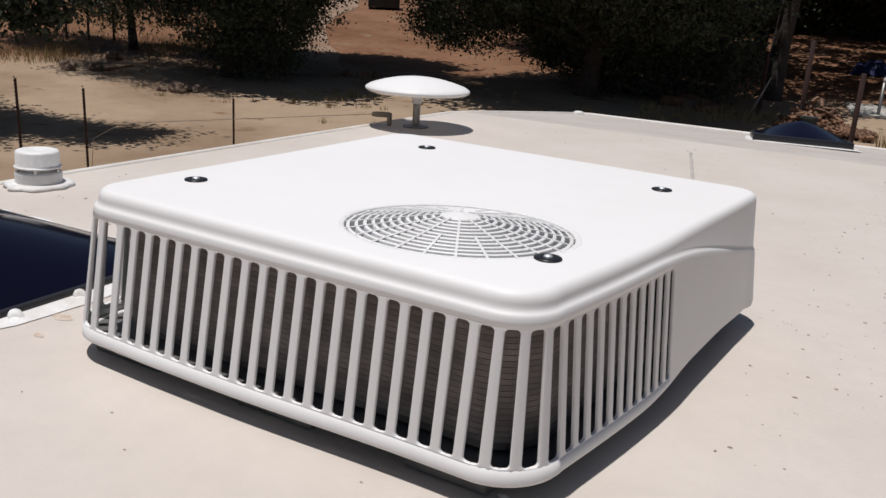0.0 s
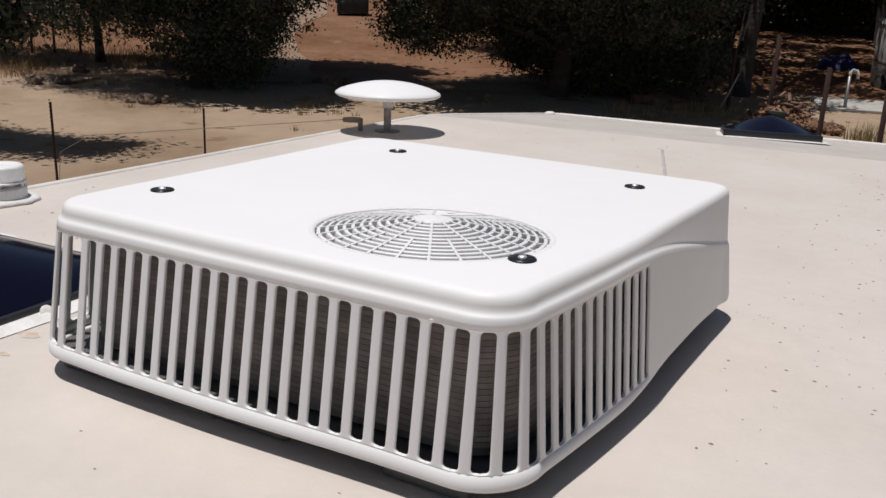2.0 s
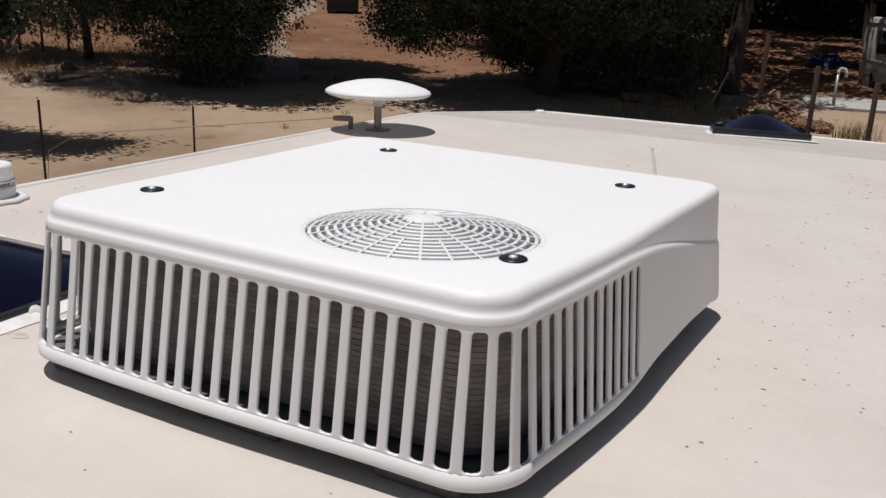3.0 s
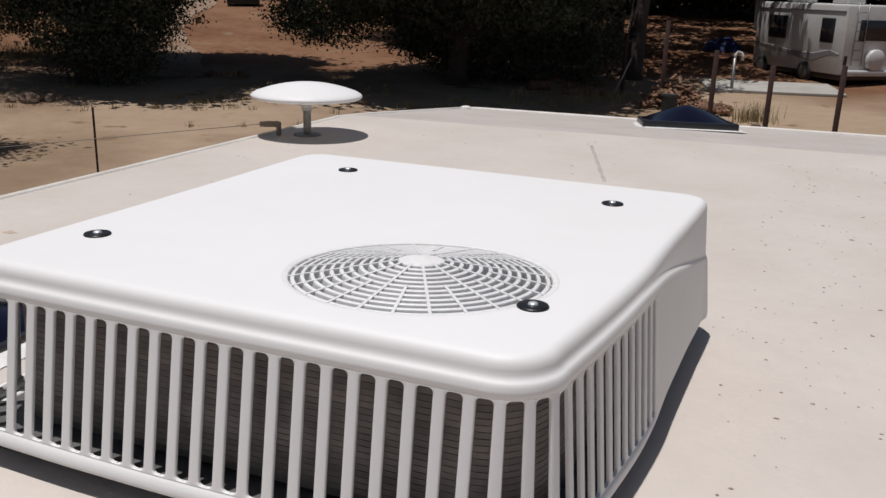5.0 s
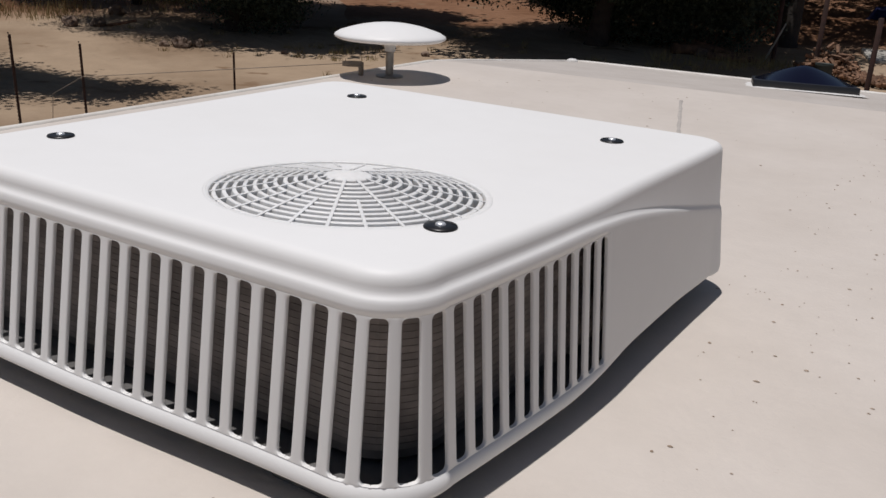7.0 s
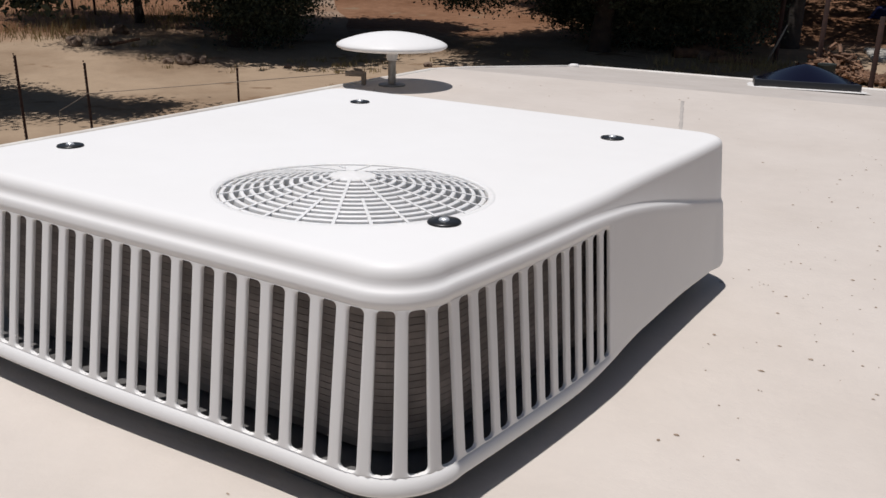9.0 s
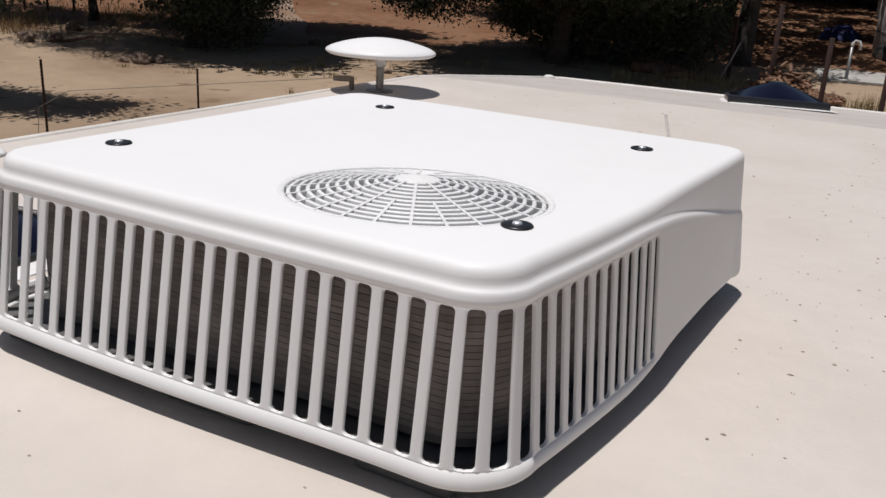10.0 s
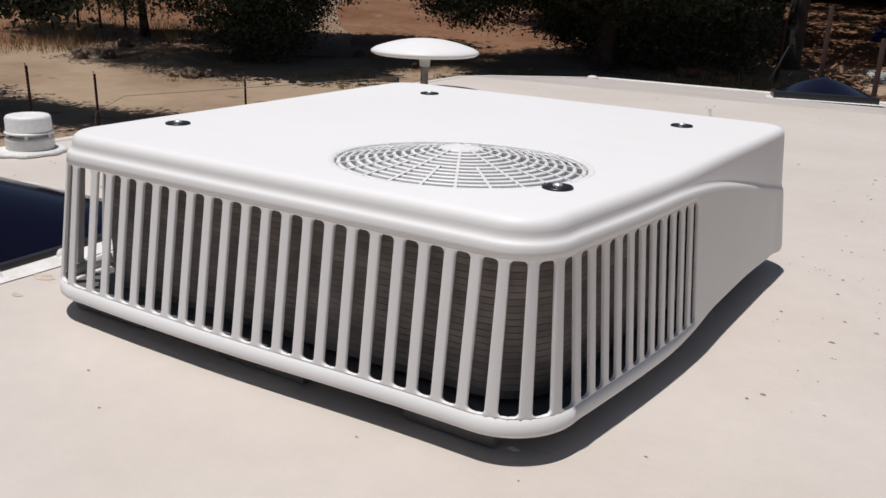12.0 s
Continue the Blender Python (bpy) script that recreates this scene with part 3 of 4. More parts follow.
tagged(part("sealant_line", bm, SEAM), "old grey sealant line across the roof", "sealant")
bm = bmesh.new()
lathe(bm, [(0.03, 0), (0.03, 0.012), (0.02, 0.02), (0, 0.022)], count=16)
lump = part("marker_cap", bm, SEALANT)
lump.location = (-1.585, 3.90, roof_z(-1.585, 3.90) - 0.004)
tagged(lump, "small white capped fitting on the roof corner", "fitting")

# ---- far materials ----
BARK = material("oak_bark", (0.06, 0.046, 0.036), 0.9, other=(0.032, 0.026, 0.022), scale=3, bump=0.8, bump_scale=9)
RUST = material("rusty_steel", (0.055, 0.024, 0.018), 0.85, 0.1, other=(0.035, 0.018, 0.014), scale=8)
LOG = material("split_firewood", (0.25, 0.135, 0.075), 0.85, other=(0.12, 0.062, 0.036), scale=5, random_hue=0.35)
STONE = material("field_stone", (0.22, 0.16, 0.115), 0.9, other=(0.13, 0.085, 0.06), scale=4, bump=0.6, bump_scale=10, random_hue=0.3)
CONCRETE = material("pale_concrete", (0.42, 0.40, 0.36), 0.85, other=(0.34, 0.32, 0.28), scale=1.2)
STRAW = material("dry_grass", (0.36, 0.27, 0.12), 0.8, other=(0.22, 0.17, 0.07), scale=3)
COACH = material("coach_white", (0.62, 0.62, 0.60), 0.35, other=(0.55, 0.54, 0.51), scale=1.3)
COACH_GREY = material("coach_graphic", (0.22, 0.21, 0.21), 0.4)
GLASS_DARK = material("dark_window", (0.02, 0.02, 0.024), 0.08)
RUBBER = material("tyre_rubber", (0.02, 0.02, 0.02), 0.85)
BIN = material("dark_green_steel", (0.035, 0.045, 0.04), 0.7, other=(0.025, 0.03, 0.027), scale=2)
TARP = material("blue_plastic", (0.006, 0.011, 0.075), 0.55)
TRACK = material("dusty_track", (0.285, 0.205, 0.148), 0.95, other=(0.225, 0.145, 0.095), scale=0.5, spec=0.1)


def leaf_material(name, colour, other):
    m = bpy.data.materials.new(name)
    m.use_nodes = True
    nt = m.node_tree
    shader = nt.nodes["Principled BSDF"]
    geo = nt.nodes.new("ShaderNodeNewGeometry")
    ramp = nt.nodes.new("ShaderNodeValToRGB")
    ramp.color_ramp.elements[0].color, ramp.color_ramp.elements[1].color = (*colour, 1), (*other, 1)
    nt.links.new(geo.outputs["Random Per Island"], ramp.inputs[0])
    nt.links.new(ramp.outputs[0], shader.inputs["Base Color"])
    shader.inputs["Roughness"].default_value = 0.6
    shader.inputs["Specular IOR Level"].default_value = 0.25
    return m


OAK = leaf_material("oak_leaves", (0.016, 0.022, 0.012), (0.098, 0.122, 0.082))


def leaves(blobs, count, size, seed, gap=-0.1, flat=0.35):
    """Small folded leaf sprays scattered through ellipsoids (centre, radii), thicker to their outsides, with gaps."""
    r = np.random.RandomState(seed)
    vol = np.array([b[3] * b[4] * b[5] for b in blobs]) ** 0.67
    clumps = max(count // 55, 12)
    home = r.choice(len(blobs), clumps, p=vol / vol.sum())
    base = np.array(blobs)[home]
    d = r.normal(size=(clumps, 3))
    d /= np.linalg.norm(d, axis=1)[:, None]
    rad = r.uniform(0.15, 1.0, clumps) ** 0.42 * r.uniform(0.82, 1.14, clumps)
    heart = base[:, :3] + d * base[:, 3:6] * rad[:, None]
    spread = r.uniform(0.16, 0.42, clumps) * (size / 0.08) ** 0.5
    own = r.choice(clumps, count)
    p = heart[own] + r.normal(size=(count, 3)) * spread[own][:, None] * np.array((1.0, 1.0, 0.62))
    wave = np.sin(p[:, 0] * 1.9 + 1.3 * np.sin(p[:, 2] * 1.7)) + np.sin(p[:, 1] * 2.1 + 1.1 * np.sin(p[:, 0] * 1.4)) + np.sin(p[:, 2] * 2.9 + p[:, 1])
    p = p[wave > gap * 10 - 0.3 + r.normal(0, 0.5, count)]
    n = len(p)
    u = r.normal(size=(n, 3))
    u /= np.linalg.norm(u, axis=1)[:, None]
    w = np.cross(u, r.normal(size=(n, 3)))
    w /= np.linalg.norm(w, axis=1)[:, None]
    s = size * r.uniform(0.55, 1.35, n)[:, None]
    fold = np.cross(u, w) * s * 0.25
    verts = np.concatenate([p - u * s, p + w * s * 0.55 + fold, p + u * s, p - w * s * 0.55 + fold], axis=1).reshape(-1, 3)
    faces = np.arange(n * 4).reshape(n, 4)
    return verts, faces


def leaf_part(name, verts, faces, mat, parent=None):
    mesh = bpy.data.meshes.new(name)
    mesh.from_pydata(verts.tolist(), [], faces.tolist())
    mesh.materials.append(mat)
    ob = new(name, mesh)
    if parent:
        ob.parent = parent
    return ob


def tree(x, y, girth, crown, label, count, size, seed, lean=(0, 0), gap=-0.1, fork=1.6, upper=()):
    """A spreading oak: tapered trunk, limbs to each mass of leaves, and a broken crown. crown: (dx, dy, z above ground, rx, ry, rz)."""
    z0 = ground_z(x, y)
    t = thing("oak_tree", (x, y, z0), label, "tree", "oak trees")
    r = random.Random(seed)
    bm = bmesh.new()
    top = Vector((lean[0], lean[1], fork))
    tube(bm, [(0, 0, -0.3), (0.02, 0, 0.15), (top.x * 0.4, top.y * 0.4, fork * 0.5), top, (top.x * 1.3, top.y * 1.3, fork * 1.35)],
         [girth * 1.5, girth * 1.12, girth * 0.9, girth * 0.85, girth * 0.5], 12)
    part("trunk", bm, BARK, t)
    for c in crown:
        end = Vector(c[:3])
        mid = top.lerp(end, 0.5) + Vector((r.uniform(-0.3, 0.3), r.uniform(-0.3, 0.3), r.uniform(0.1, 0.5)))
        bm = bmesh.new()
        tube(bm, [top * 0.85, top.lerp(mid, 0.5), mid, mid.lerp(end, 0.6), end], [girth * 0.55, girth * 0.42, girth * 0.3, girth * 0.18, girth * 0.06], 8)
        part("limb", bm, BARK, t)
    v, f = leaves(crown, count, size, seed, gap)
    leaf_part("crown", v, f, OAK, t)
    # upper: coarse leaf masses added above the view only to shade ground and crown
    if upper:
        v, f = leaves(upper, 40000, 0.20, seed + 50, -0.6)
        leaf_part("unseen_shade_crown", v, f, OAK, t)
    return t


tree(-19.4, 8.3, 0.40, [(-0.8, -0.2, 5.2, 3.6, 3.4, 2.2), (1.0, 3.1, 3.2, 1.6, 1.2, 1.2), (2.6, 3.4, 4.9, 1.6, 1.3, 1.0), (-3.2, 1.6, 4.6, 3.2, 2.8, 2.0), (-0.8, -3.2, 4.6, 2.2, 2.4, 1.7), (-0.4, 2.4, 3.9, 2.0, 1.8, 1.6)],
     "dark green oak with a thick bare trunk beside the yard", 70000, 0.10, 1, (0.5, 0.3), -0.2, 2.2)
tree(-21.6, 21.5, 0.34, [(-2.8, -2.2, 3.4, 3.0, 2.4, 1.8), (0.0, -0.6, 2.2, 1.9, 1.7, 1.6), (0.8, 0.9, 3.9, 3.4, 3.2, 2.3), (1.6, 3.4, 4.6, 2.1, 2.4, 1.4), (1.1, 1.0, 1.7, 1.7, 1.6, 1.4), (-0.6, -1.6, 5.6, 3.0, 3.0, 1.6), (0.6, 0.6, 0.9, 1.5, 1.5, 0.8), (2.2, 3.0, 5.6, 3.0, 3.0, 1.5)],
     "dense dark oak with foliage hanging to the ground", 150000, 0.06, 2, (0.2, 0.1), -0.18, 1.5,
     [(1.4, 4.4, 6.0, 3.2, 2.8, 1.3), (-2.6, 4.4, 6.0, 3.0, 2.8, 1.3), (0.6, 1.8, 6.4, 2.4, 1.8, 1.0), (2.8, -0.2, 5.8, 1.7, 1.6, 1.2), (0.9, -1.2, 5.8, 1.8, 1.2, 1.2), (0.4, 7.4, 6.2, 2.6, 2.2, 1.2)])
tree(-28.0, 22.8, 0.17, [(0.8, 0.4, 3.9, 3.4, 2.8, 1.8), (-1.6, -1.8, 3.7, 2.4, 2.2, 1.5), (3.0, 2.6, 3.7, 2.8, 2.6, 1.7), (-3.6, -1.0, 3.9, 2.6, 2.6, 1.7)],
     "spreading dark oak with a leaning trunk on the slope", 70000, 0.09, 3, (-0.5, 0.3), -0.12, 1.8)
tree(-11.5, 28.5, 0.36, [(-4.5, -1.2, 2.6, 2.1, 2.0, 1.4), (-1.5, -2.4, 4.6, 3.4, 2.8, 2.0), (1.8, -2.0, 4.7, 3.6, 2.8, 2.0), (3.0, -0.4, 3.9, 3.2, 2.8, 2.0),
     (0.0, 1.0, 3.6, 4.4, 3.2, 2.4), (-2.4, 1.2, 3.0, 2.6, 2.2, 1.3), (0.8, 2.0, 1.2, 3.4, 1.5, 1.1), (3.4, 2.2, 1.5, 2.0, 1.5, 1.3), (-1.4, 2.2, 1.6, 2.0, 1.4, 1.2)],
     "huge dark oak with a broad drooping crown", 250000, 0.062, 4, (0.3, -0.2), -0.18, 1.8,
     [(-2.2, 1.4, 6.4, 2.6, 3.0, 1.5), (-0.6, -3.0, 6.4, 2.8, 2.6, 1.5), (2.2, -2.8, 6.4, 3.4, 3.0, 1.5), (0.2, 1.8, 6.6, 5.0, 4.0, 1.5), (4.4, 0.8, 6.4, 3.0, 3.4, 1.5), (0.4, -4.6, 6.2, 4.4, 1.8, 1.3)])
tree(-6.3, 33.4, 0.36, [(-0.6, 0.5, 7.0, 4.4, 4.2, 2.0), (-3.4, 1.5, 6.4, 3.6, 3.4, 1.9), (2.6, 3.6, 6.8, 3.2, 3.0, 1.8), (-1.5, 5.0, 6.6, 4.6, 3.8, 2.0), (0.5, 8.0, 6.8, 4.6, 3.6, 1.8)],
     "tall oak with a straight dark trunk and high crown", 24000, 0.15, 5, (0.2, 0.3), -0.06, 4.2)
tree(-9.5, 45.0, 0.34, [(0, 0, 5.6, 6.0, 5.0, 2.2), (-5.0, -2.0, 5.4, 4.6, 4.4, 2.0), (4.5, 0.5, 5.8, 5.0, 4.6, 2.0), (0.5, 5.0, 5.6, 5.6, 5.0, 2.2), (2.0, -4.5, 6.2, 4.6, 3.6, 1.6)],
     "shady oak standing on the hillside", 15000, 0.20, 6, (0.4, 0.1), -0.04, 3.6)
tree(-3.0, 51.0, 0.3, [(0, 0, 5.2, 5.6, 5.0, 2.2), (-5.5, 3.0, 5.2, 5.0, 4.6, 2.0), (5.5, 2.0, 4.6, 5.0, 4.6, 2.4), (0.0, 6.5, 5.4, 6.0, 4.6, 2.2)],
     "shady oak standing on the hillside", 16000, 0.22, 7, (-0.3, 0.1), -0.04, 3.2)
tree(-17.0, 40.0, 0.3, [(0, 0, 4.8, 4.6, 4.0, 2.4), (3.8, -1.0, 3.6, 3.8, 3.4, 2.2), (3.4, 3.6, 4.4, 4.2, 3.6, 2.2), (6.4, 0.6, 3.4, 3.2, 2.8, 2.0)],
     "shady oak standing on the hillside", 60000, 0.17, 8, (0.3, 0.1), -0.14, 2.0)
tree(4.2, 45.5, 0.3, [(0, 0, 5.2, 4.4, 4.0, 2.6), (-4.6, -1.0, 5.0, 3.8, 3.4, 2.2), (4.5, 1.0, 4.8, 4.4, 4.0, 2.6)],
     "shady oak standing behind the parked motorhome", 50000, 0.18, 9, (0.3, 0.1), -0.14, 2.2)
for x, y, seed in ((-1.5, 57.0, 21), (-11.5, 58.0, 22), (8.0, 55.0, 23), (-20.0, 55.0, 24)):
    tree(x, y, 0.3, [(0, 0, 3.6, 4.6, 3.6, 2.6), (-4.2, 0.5, 2.8, 4.0, 3.0, 2.4), (4.2, -0.5, 3.0, 4.0, 3.0, 2.4), (0.5, -1.0, 1.2, 4.0, 2.0, 1.2)],
         "dark thick oak at the top of the hillside", 26000, 0.26, seed, (0.2, 0.1), -0.2, 1.6)

# ---- fences, firewood, stones ----
def steel_post(x, y, h, w, label, group, lean=0.0, studs=False):
    z = ground_z(x, y)
    p = thing("fence_post", pose(x, y, z, lean, lean * 0.6, 0), label, "fence post", group)
    bm = bmesh.new()
    if studs:
        box(bm, (w, 0.008, h + 0.3), (0, 0, h / 2 - 0.15))
        box(bm, (0.008, w * 0.8, h + 0.3), (0, w * 0.4, h / 2 - 0.15))
        for i in range(int(h / 0.055)):
            box(bm, (w * 0.45, 0.016, 0.02), (0, -0.01, 0.1 + i * 0.055))
    else:
        lathe(bm, [(w / 2, -0.3), (w / 2, h - 0.01), (w / 2 - 0.01, h), (0, h)], count=12)
    part("post", bm, RUST, p, smooth=not studs)
    return p


for az, r, h, lean in ((-44.3, 16.6, 1.45, 0.4), (-53.0, 15.4, 1.72, 1.4), (-56.6, 14.6, 1.95, 1.6)):
    steel_post(0.38 + r * math.sin(radians(az)), -0.89 + r * math.cos(radians(az)), h, 0.034, "thin rusty studded steel fence post", "studded fence posts", lean, True)
for az, r, h in ((1.2, 25.2, 1.95), (-2.7, 25.7, 1.80), (-6.0, 26.9, 2.0), (-9.0, 28.6, 2.62), (-11.4, 30.6, 2.05)):
    steel_post(0.3 + r * math.sin(radians(az)), -0.85 + r * math.cos(radians(az)), h, 0.14, "dark red rusty steel pipe fence post", "pipe fence posts", 0.8)
for az in (-55.2, -53.8, -52.6, -51.2):
    r = 40.0
    steel_post(0.38 + r * math.sin(radians(az)), -0.89 + r * math.cos(radians(az)), 1.5, 0.1, "weathered dark post of the far fence", "far fence posts", 1.0)


def firewood():
    """A heap of split logs."""
    cx, cy = -3.55, 27.6
    pile = thing("firewood_pile", (cx, cy, ground_z(cx, cy)), "loose heap of orange-brown split firewood", "firewood")
    r = random.Random(8)
    bm = bmesh.new()
    bmesh.ops.create_cone(bm, cap_ends=True, segments=5, radius1=0.09, radius2=0.075, depth=0.46, matrix=pose(0, 0, 0, 90, 0, 0))
    mesh = None
    for i in range(230):
        x = r.uniform(-1.15, 1.45)
        y = r.uniform(-0.8, 0.7)
        height = 0.95 * math.exp(-((x + 0.25) / 0.7) ** 2) * math.exp(-(y / 0.75) ** 2)
        z = r.uniform(0.35, 1.0) * height + 0.06
        if mesh is None:
            ob = part("log", bm, LOG, pile, smooth=False)
            mesh = ob.data
        else:
            ob = new("log", mesh)
            ob.parent = pile
        s = r.uniform(0.45, 0.8)
        ob.matrix_basis = pose(x, y, z, r.uniform(-35, 35), r.uniform(-30, 30), r.uniform(0, 180)) @ Matrix.Diagonal((s, s * r.uniform(0.8, 1.2), s, 1))
    return pile


firewood()


def boulder(x, y, size, seed, label, squash=0.7):
    bm = bmesh.new()
    bmesh.ops.create_icosphere(bm, subdivisions=3, radius=1)
    for v in bm.verts:
        k = 1 + 0.35 * noise.noise(v.co * 1.3 + Vector((seed * 3.1, 0, 0))) + 0.12 * noise.noise(v.co * 4 + Vector((0, seed, 0)))
        v.co = Vector((v.co.x * k, v.co.y * k * 0.8, v.co.z * k * squash)) * size
    ob = part("boulder", bm, STONE, smooth=False)
    ob.location = (x, y, ground_z(x, y) + size * squash * 0.45)
    return tagged(ob, label, "boulder", "boulders")


for k, (x, y, s) in enumerate(((-20.2, 17.9, 0.30), (-20.0, 18.35, 0.22), (-20.6, 17.6, 0.16), (-19.0, 25.6, 0.30), (-18.6, 25.9, 0.24), (-19.6, 25.4, 0.22), (-24.3, 18.2, 0.26), (-24.9, 17.6, 0.30), (-14.4, 22.2, 0.14), (-16.6, 24.6, 0.16), (-12.2, 22.9, 0.16), (-26.0, 20.3, 0.3), (-17.7, 19.6, 0.12), (-7.9, 28.8, 0.25), (-1.2, 25.5, 0.14))):
    boulder(x, y, s, k, "rough brown stone lying on the bare earth")


def fallen_log(x, y, length, radius, turn, tilt, label):
    bm = bmesh.new()
    r = random.Random(int(x * 100))
    tube(bm, [(i / 6 * length - length / 2, 0.05 * math.sin(i * 1.3), r.uniform(-0.02, 0.02)) for i in range(7)], [radius * (1 - 0.06 * i) for i in range(7)], 10)
    ob = part("fallen_log", bm, LOG)
    ob.matrix_basis = pose(x, y, ground_z(x, y) + radius * 0.8, 0, tilt, turn)
    return tagged(ob, label, "log", "fallen logs")


fallen_log(-7.3, 29.2, 2.6, 0.16, -22, 6, "reddish-brown fallen log on dry ground")
fallen_log(-6.9, 28.4, 1.4, 0.14, 10, 0, "reddish-brown fallen log on dry ground")
fallen_log(-8.2, 29.0, 1.5, 0.20, 30, 0, "reddish-brown fallen log on dry ground")
fallen_log(-24.0, 18.5, 1.6, 0.07, 25, -12, "pale bare branch lying on the ground")
bm = bmesh.new()
tube(bm, [(0, 0, 0), (0.25, 0, 0.6), (0.5, 0, 1.25)], [0.035, 0.03, 0.022], 8)
pole = part("leaning_pole", bm, CONCRETE)
pole.location = (-6.0, 29.0, ground_z(-6, 29))
tagged(pole, "thin pale pole leaning beside the fence", "pole")


def grass(name, spots, label, seed):
    r = random.Random(seed)
    verts, faces = [], []
    for x, y, w, h, count in spots:
        for i in range(count):
            px, py = x + r.gauss(0, w), y + r.gauss(0, w)
            z = ground_z(px, py) - 0.02
            a, lean, b = r.uniform(0, math.tau), r.uniform(0.05, 0.5), h * r.uniform(0.5, 1.2)
            c, s = math.cos(a) * 0.012, math.sin(a) * 0.012
            k = len(verts)
            verts += [(px - c, py - s, z), (px + c, py + s, z), (px + lean * b * math.sin(a), py + lean * b * math.cos(a), z + b)]
            faces.append((k, k + 1, k + 2))
    return tagged(leaf_part(name, np.array(verts), np.array(faces), STRAW), label, "grass", kind="stuff")


r = random.Random(4)
spots = [(-1.35, 26.4, 0.28, 0.55, 260), (-6.2, 28.2, 0.5, 0.4, 200), (-7.0, 27.9, 0.6, 0.32, 200), (-8.6, 27.0, 0.3, 0.35, 90), (-5.4, 28.4, 0.4, 0.3, 120)]
spots += [(-16.8 + r.gauss(0, 1.0), 21.4 + r.gauss(0, 1.0), 0.12, 0.2, 30) for i in range(14)]
spots += [(r.uniform(-24, -12), r.uniform(17, 27), 0.08, 0.18, 16) for i in range(40)]
spots += [(-10.8 + 0.4 * i + r.gauss(0, 0.2), 23.2 + 0.35 * i + r.gauss(0, 0.3), 0.15, 0.22, 40) for i in range(12)]
spots += [(r.uniform(-40, -26), r.uniform(17, 30), 0.5, 0.45, 60) for i in range(60)]
grass("dry_grass", spots, "dry straw-coloured grass tufts on bare earth", 6)


# ---- yard things ----
def drape(name, line, width, mat, lift=0.03):
    bm = bmesh.new()
    rows = []
    pts = [Vector(p) for p in line]
    fine = []
    for a, b in zip(pts, pts[1:]):
        fine += [a.lerp(b, i / 8) for i in range(8)]
    fine.append(pts[-1])
    for i, p in enumerate(fine):
        way = (fine[min(i + 1, len(fine) - 1)] - fine[max(i - 1, 0)]).normalized()
        side = Vector((-way.y, way.x))
        w = width * (1 + 0.06 * math.sin(i * 0.9))
        rows.append([bm.verts.new((*(p + side * w * k), ground_z(*(p + side * w * k)) + lift)) for k in (-0.5, -0.25, 0, 0.25, 0.5)])
    for a, b in zip(rows, rows[1:]):
        for k in range(4):
            bm.faces.new((a[k], a[k + 1], b[k + 1], b[k]))
    return part(name, bm, mat)


tagged(drape("dirt_track", [(-20.5, 24.2), (-23.9, 28.4), (-28.6, 33.2), (-31.8, 38.0), (-34.2, 43.5), (-42, 54)], 2.5, TRACK), "pale dusty dirt track up the hillside", "track", kind="structure")
bm = bmesh.new()
box(bm, (4.6, 2.6, 0.16), (0, 0, 0.0), 0.02)
slab = part("concrete_slab", bm, CONCRETE)
slab.matrix_basis = pose(-1.3, 33.4, ground_z(-1.3, 33.4) + 0.05, 2.5, 0, 14)
tagged(slab, "pale concrete slab set in the dirt yard", "slab", kind="structure")

stand = thing("standpipe", (-2.5, 32.0, ground_z(-2.5, 32.0)), "grey standpipe with a white bent hose on top", "standpipe")
bm = bmesh.new()
lathe(bm, [(0.055, -0.2), (0.055, 1.15), (0.0, 1.15)], count=12)
part("pipe", bm, STEEL, stand)
bm = bmesh.new()
tube(bm, [(0, 0, 1.1), (0, 0, 1.28), (0.08, 0, 1.36), (0.2, 0, 1.34), (0.26, 0, 1.22), (0.25, 0, 1.08)], 0.05, 10)
part("hose", bm, COACH, stand, "white bent hose end")

keg = thing("barrel", (-3.75, 26.3, ground_z(-3.75, 26.3)), "dark dented plastic barrel beside the firewood", "barrel")
bm = bmesh.new()
lathe(bm, [(0.0, 0.0), (0.2, 0.0), (0.23, 0.3), (0.24, 0.55), (0.255, 0.56), (0.25, 0.6), (0.22, 0.58), (0.2, 0.4), (0, 0.4)], count=24)
sharpen(part("drum", bm, BIN, keg))

skip = thing("dumpster", pose(-31.8, 44.9, ground_z(-31.8, 44.9), 0, 0, 34), "dark green steel dumpster on the hillside", "dumpster")
bm = bmesh.new()
box(bm, (1.9, 1.3, 1.15), (0, 0, 0.66), 0.03)
for i in range(5):
    box(bm, (0.07, 1.36, 1.0), (-0.8 + 0.4 * i, 0, 0.68))
sharpen(part("bin", bm, BIN, skip))
bm = bmesh.new()
box(bm, (1.96, 1.36, 0.06), (0, 0, 1.27), 0.02)
part("lid", bm, CONCRETE, skip, "pale lid")
for x in (-0.8, 0.8):
    for y in (-0.5, 0.5):
        bm = bmesh.new()
        box(bm, (0.1, 0.1, 0.12), (x, y, 0.05))
        part("foot", bm, BIN, skip)

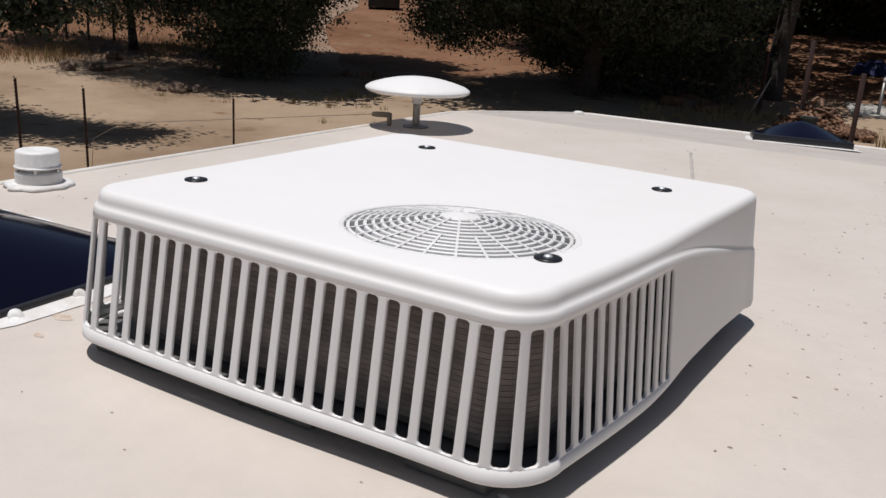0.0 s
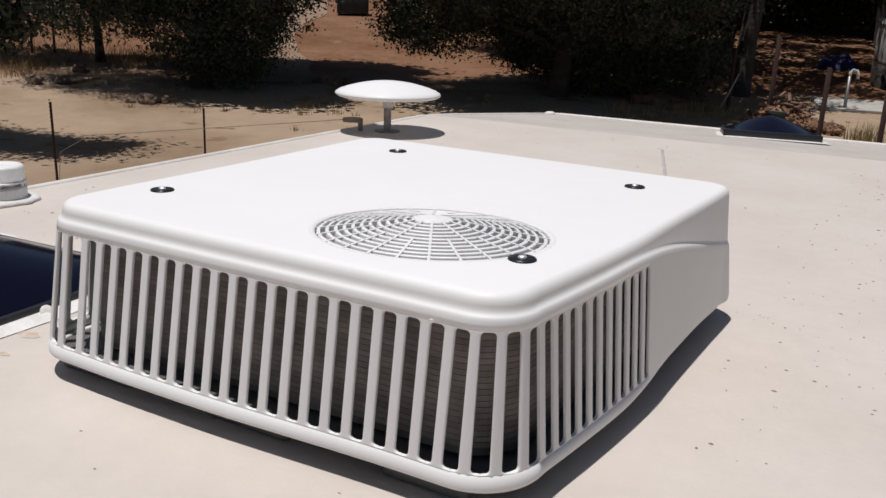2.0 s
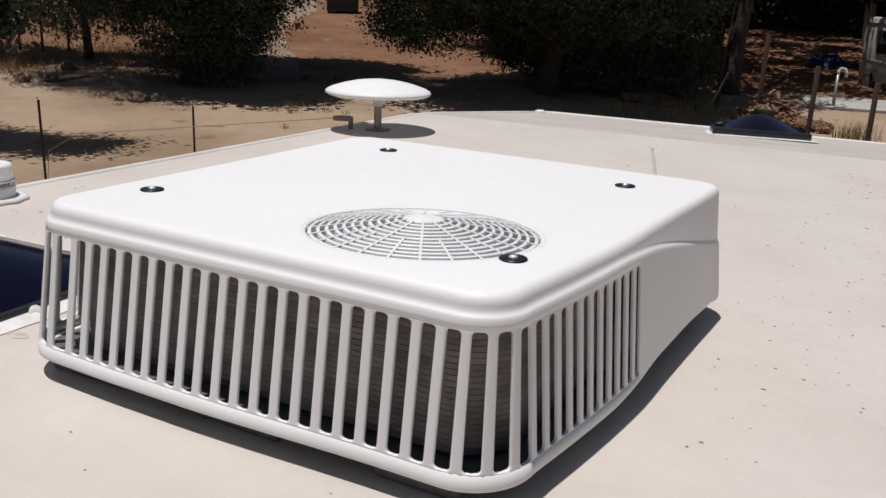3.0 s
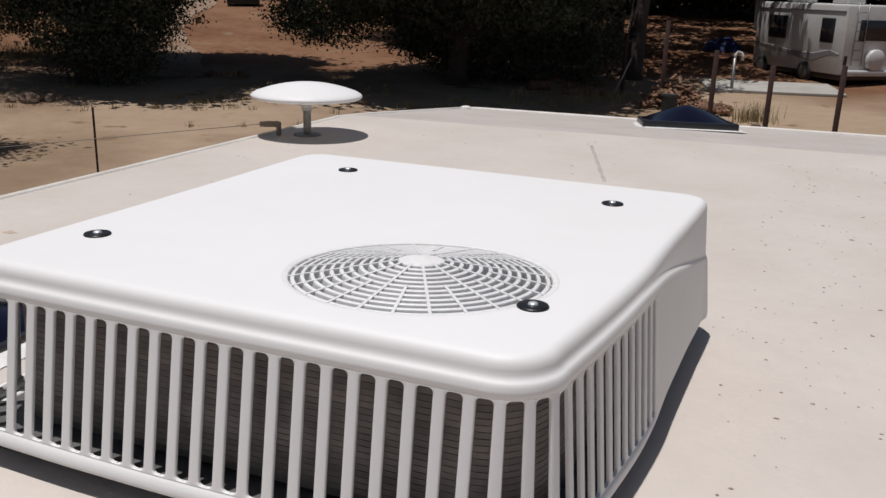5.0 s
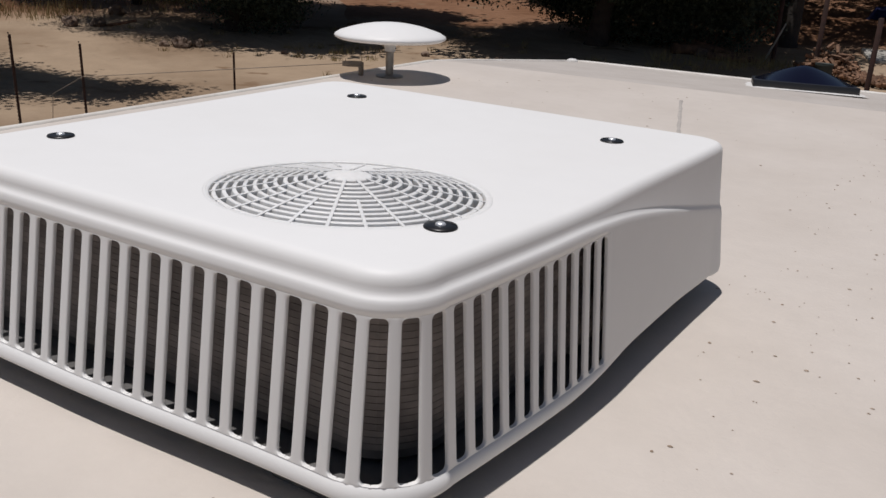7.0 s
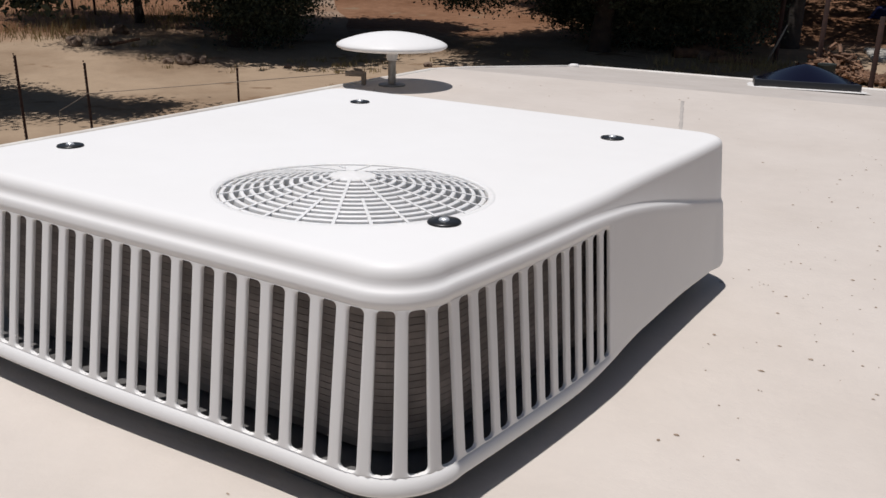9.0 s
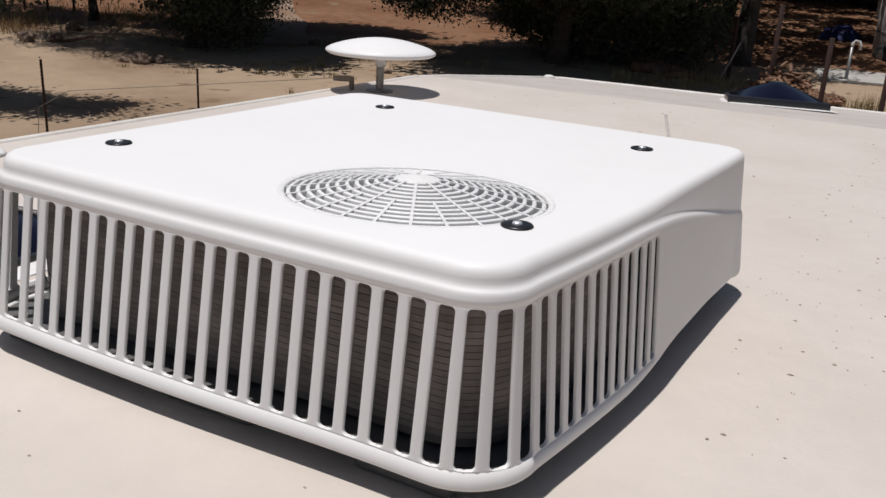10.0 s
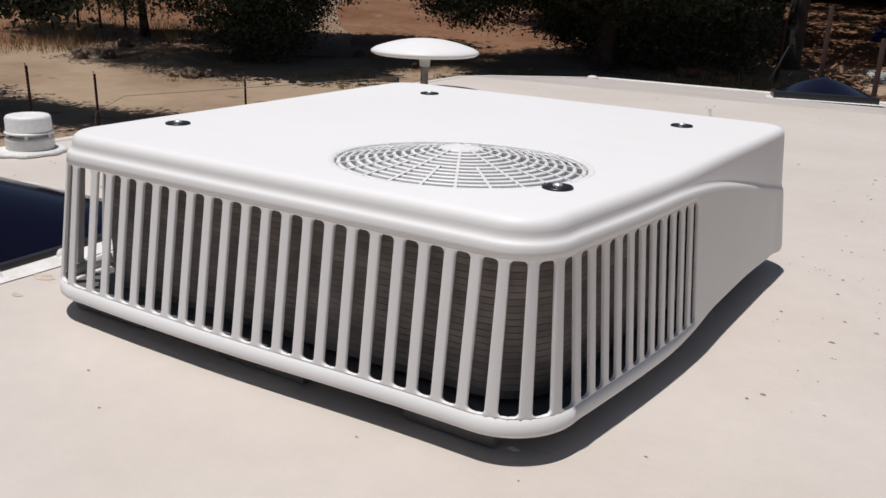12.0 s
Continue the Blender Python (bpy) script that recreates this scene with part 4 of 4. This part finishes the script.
bm = bmesh.new()
dome_lid(bm, 1.8, 1.3, 0.6, 0.0, 3.0, 20)
for v in bm.verts:
    v.co += Vector((0, 0, 0.16 * noise.noise(v.co * 3.0)))
tarp = part("blue_tarp", bm, TARP)
tarp.location = (-4.1, 43.5, ground_z(-4.1, 43.5) - 0.02)
tagged(tarp, "crumpled blue plastic sheet over a heap", "tarp")
bm = bmesh.new()
dome_lid(bm, 1.5, 1.1, 0.85, 0.0, 2.4, 20)
for v in bm.verts:
    v.co += Vector((0, 0, 0.22 * noise.noise(v.co * 3.4)))
cover = part("grey_tarp", bm, COACH)
cover.location = (-11.3, 41.0, ground_z(-11.3, 41.0) - 0.02)
tagged(cover, "pale grey plastic sheet over a heap", "tarp")


def coach():
    """The parked white motorhome: its tail corner is the origin, its side runs along -x, its tail along +y."""
    at = pose(0.95, 35.2, ground_z(0.95, 35.2) - 0.05, 0, 0, -53)
    c = thing("motorhome", at, "parked white motorhome with grey swoosh graphics", "motorhome")
    L, W, H, low = 5.4, 2.4, 2.85, 0.45
    bm = bmesh.new()
    box(bm, (L, W, H - low), (-L / 2, W / 2, (H + low) / 2), 0.09)
    sharpen(part("body", bm, COACH, c), 40)
    bm = bmesh.new()
    box(bm, (L - 0.1, W - 0.1, 0.25), (-L / 2, W / 2, low - 0.05), 0.03)
    part("skirt", bm, FRAME_BLACK, c)
    for x, w, z, h in ((-0.95, 0.62, 1.95, 0.75), (-3.9, 1.0, 1.95, 0.75)):
        bm = bmesh.new()
        box(bm, (w + 0.1, 0.05, h + 0.1), (x, -0.012, z), 0.02)
        win = part("window", bm, FRAME_BLACK, c)
        bm = bmesh.new()
        box(bm, (w, 0.02, h), (x, -0.035, z), 0.005)
        part("pane", bm, GLASS_DARK, win)
    bm = bmesh.new()
    box(bm, (0.05, 1.3, 0.7), (0.012, 1.2, 2.0), 0.02)
    part("rear_window", bm, GLASS_DARK, c)
    bm = bmesh.new()
    tube(bm, [(-5.3, -0.02, 1.3), (-4.4, -0.03, 1.22), (-3, -0.03, 1.05), (-1.6, -0.03, 0.98), (-0.7, -0.03, 1.2), (-0.15, -0.03, 1.15)], [0.03, 0.05, 0.09, 0.16, 0.10, 0.03], 8)
    for v in bm.verts:
        v.co.y = max(min(v.co.y, 0.0), -0.012)
    part("side_graphic", bm, COACH_GREY, c, "dark grey swoosh")
    bm = bmesh.new()
    box(bm, (L - 0.2, 0.03, 0.05), (-L / 2, -0.006, 2.62), 0.01)
    part("awning_rail", bm, COACH_GREY, c)
    for x in (-2.0, -4.7):
        bm = bmesh.new()
        lathe(bm, [(0.0, -0.12), (0.33, -0.12), (0.41, -0.08), (0.41, 0.08), (0.33, 0.12), (0.0, 0.12)], count=28)
        wheel = part("wheel", bm, RUBBER, c)
        wheel.matrix_basis = pose(x, 0.07, 0.41, 90, 0, 0)
        bm = bmesh.new()
        lathe(bm, [(0.0, 0.13), (0.1, 0.135), (0.21, 0.128), (0.23, 0.12)], count=24)
        part("hub_cap", bm, STEEL, wheel)
    bm = bmesh.new()
    lathe(bm, [(0, 0.0), (0.34, 0.0), (0.37, 0.04), (0.37, 0.18), (0.33, 0.22), (0, 0.23)], count=32)
    spare = part("spare_wheel_cover", bm, COACH, c)
    spare.matrix_basis = pose(0.01, 1.25, 1.0, 0, 90, 0)
    bm = bmesh.new()
    box(bm, (0.22, W - 0.1, 0.2), (0.12, W / 2, 0.55), 0.04)
    part("bumper", bm, COACH, c)
    for x, y in ((-1.6, 1.2), (-4.3, 1.2)):
        bm = bmesh.new()
        box(bm, (0.9, 0.75, 0.28), (x, y, H + 0.13), 0.08)
        part("roof_pod", bm, COACH, c)
    bm = bmesh.new()
    for y in (0.35, 0.75):
        tube(bm, [(0.06, y, 0.8), (0.08, y, 2.9)], 0.018, 6)
    for i in range(6):
        tube(bm, [(0.07, 0.35, 1.0 + i * 0.32), (0.07, 0.75, 1.0 + i * 0.32)], 0.014, 6)
    part("ladder", bm, STEEL, c)
    for y in (0.14, 2.26):
        bm = bmesh.new()
        box(bm, (0.04, 0.12, 0.36), (0.01, y, 0.95), 0.01)
        part("tail_light", bm, RUST, c)
    c.scale = (1.05, 1.05, 1.05)
    return c


coach()
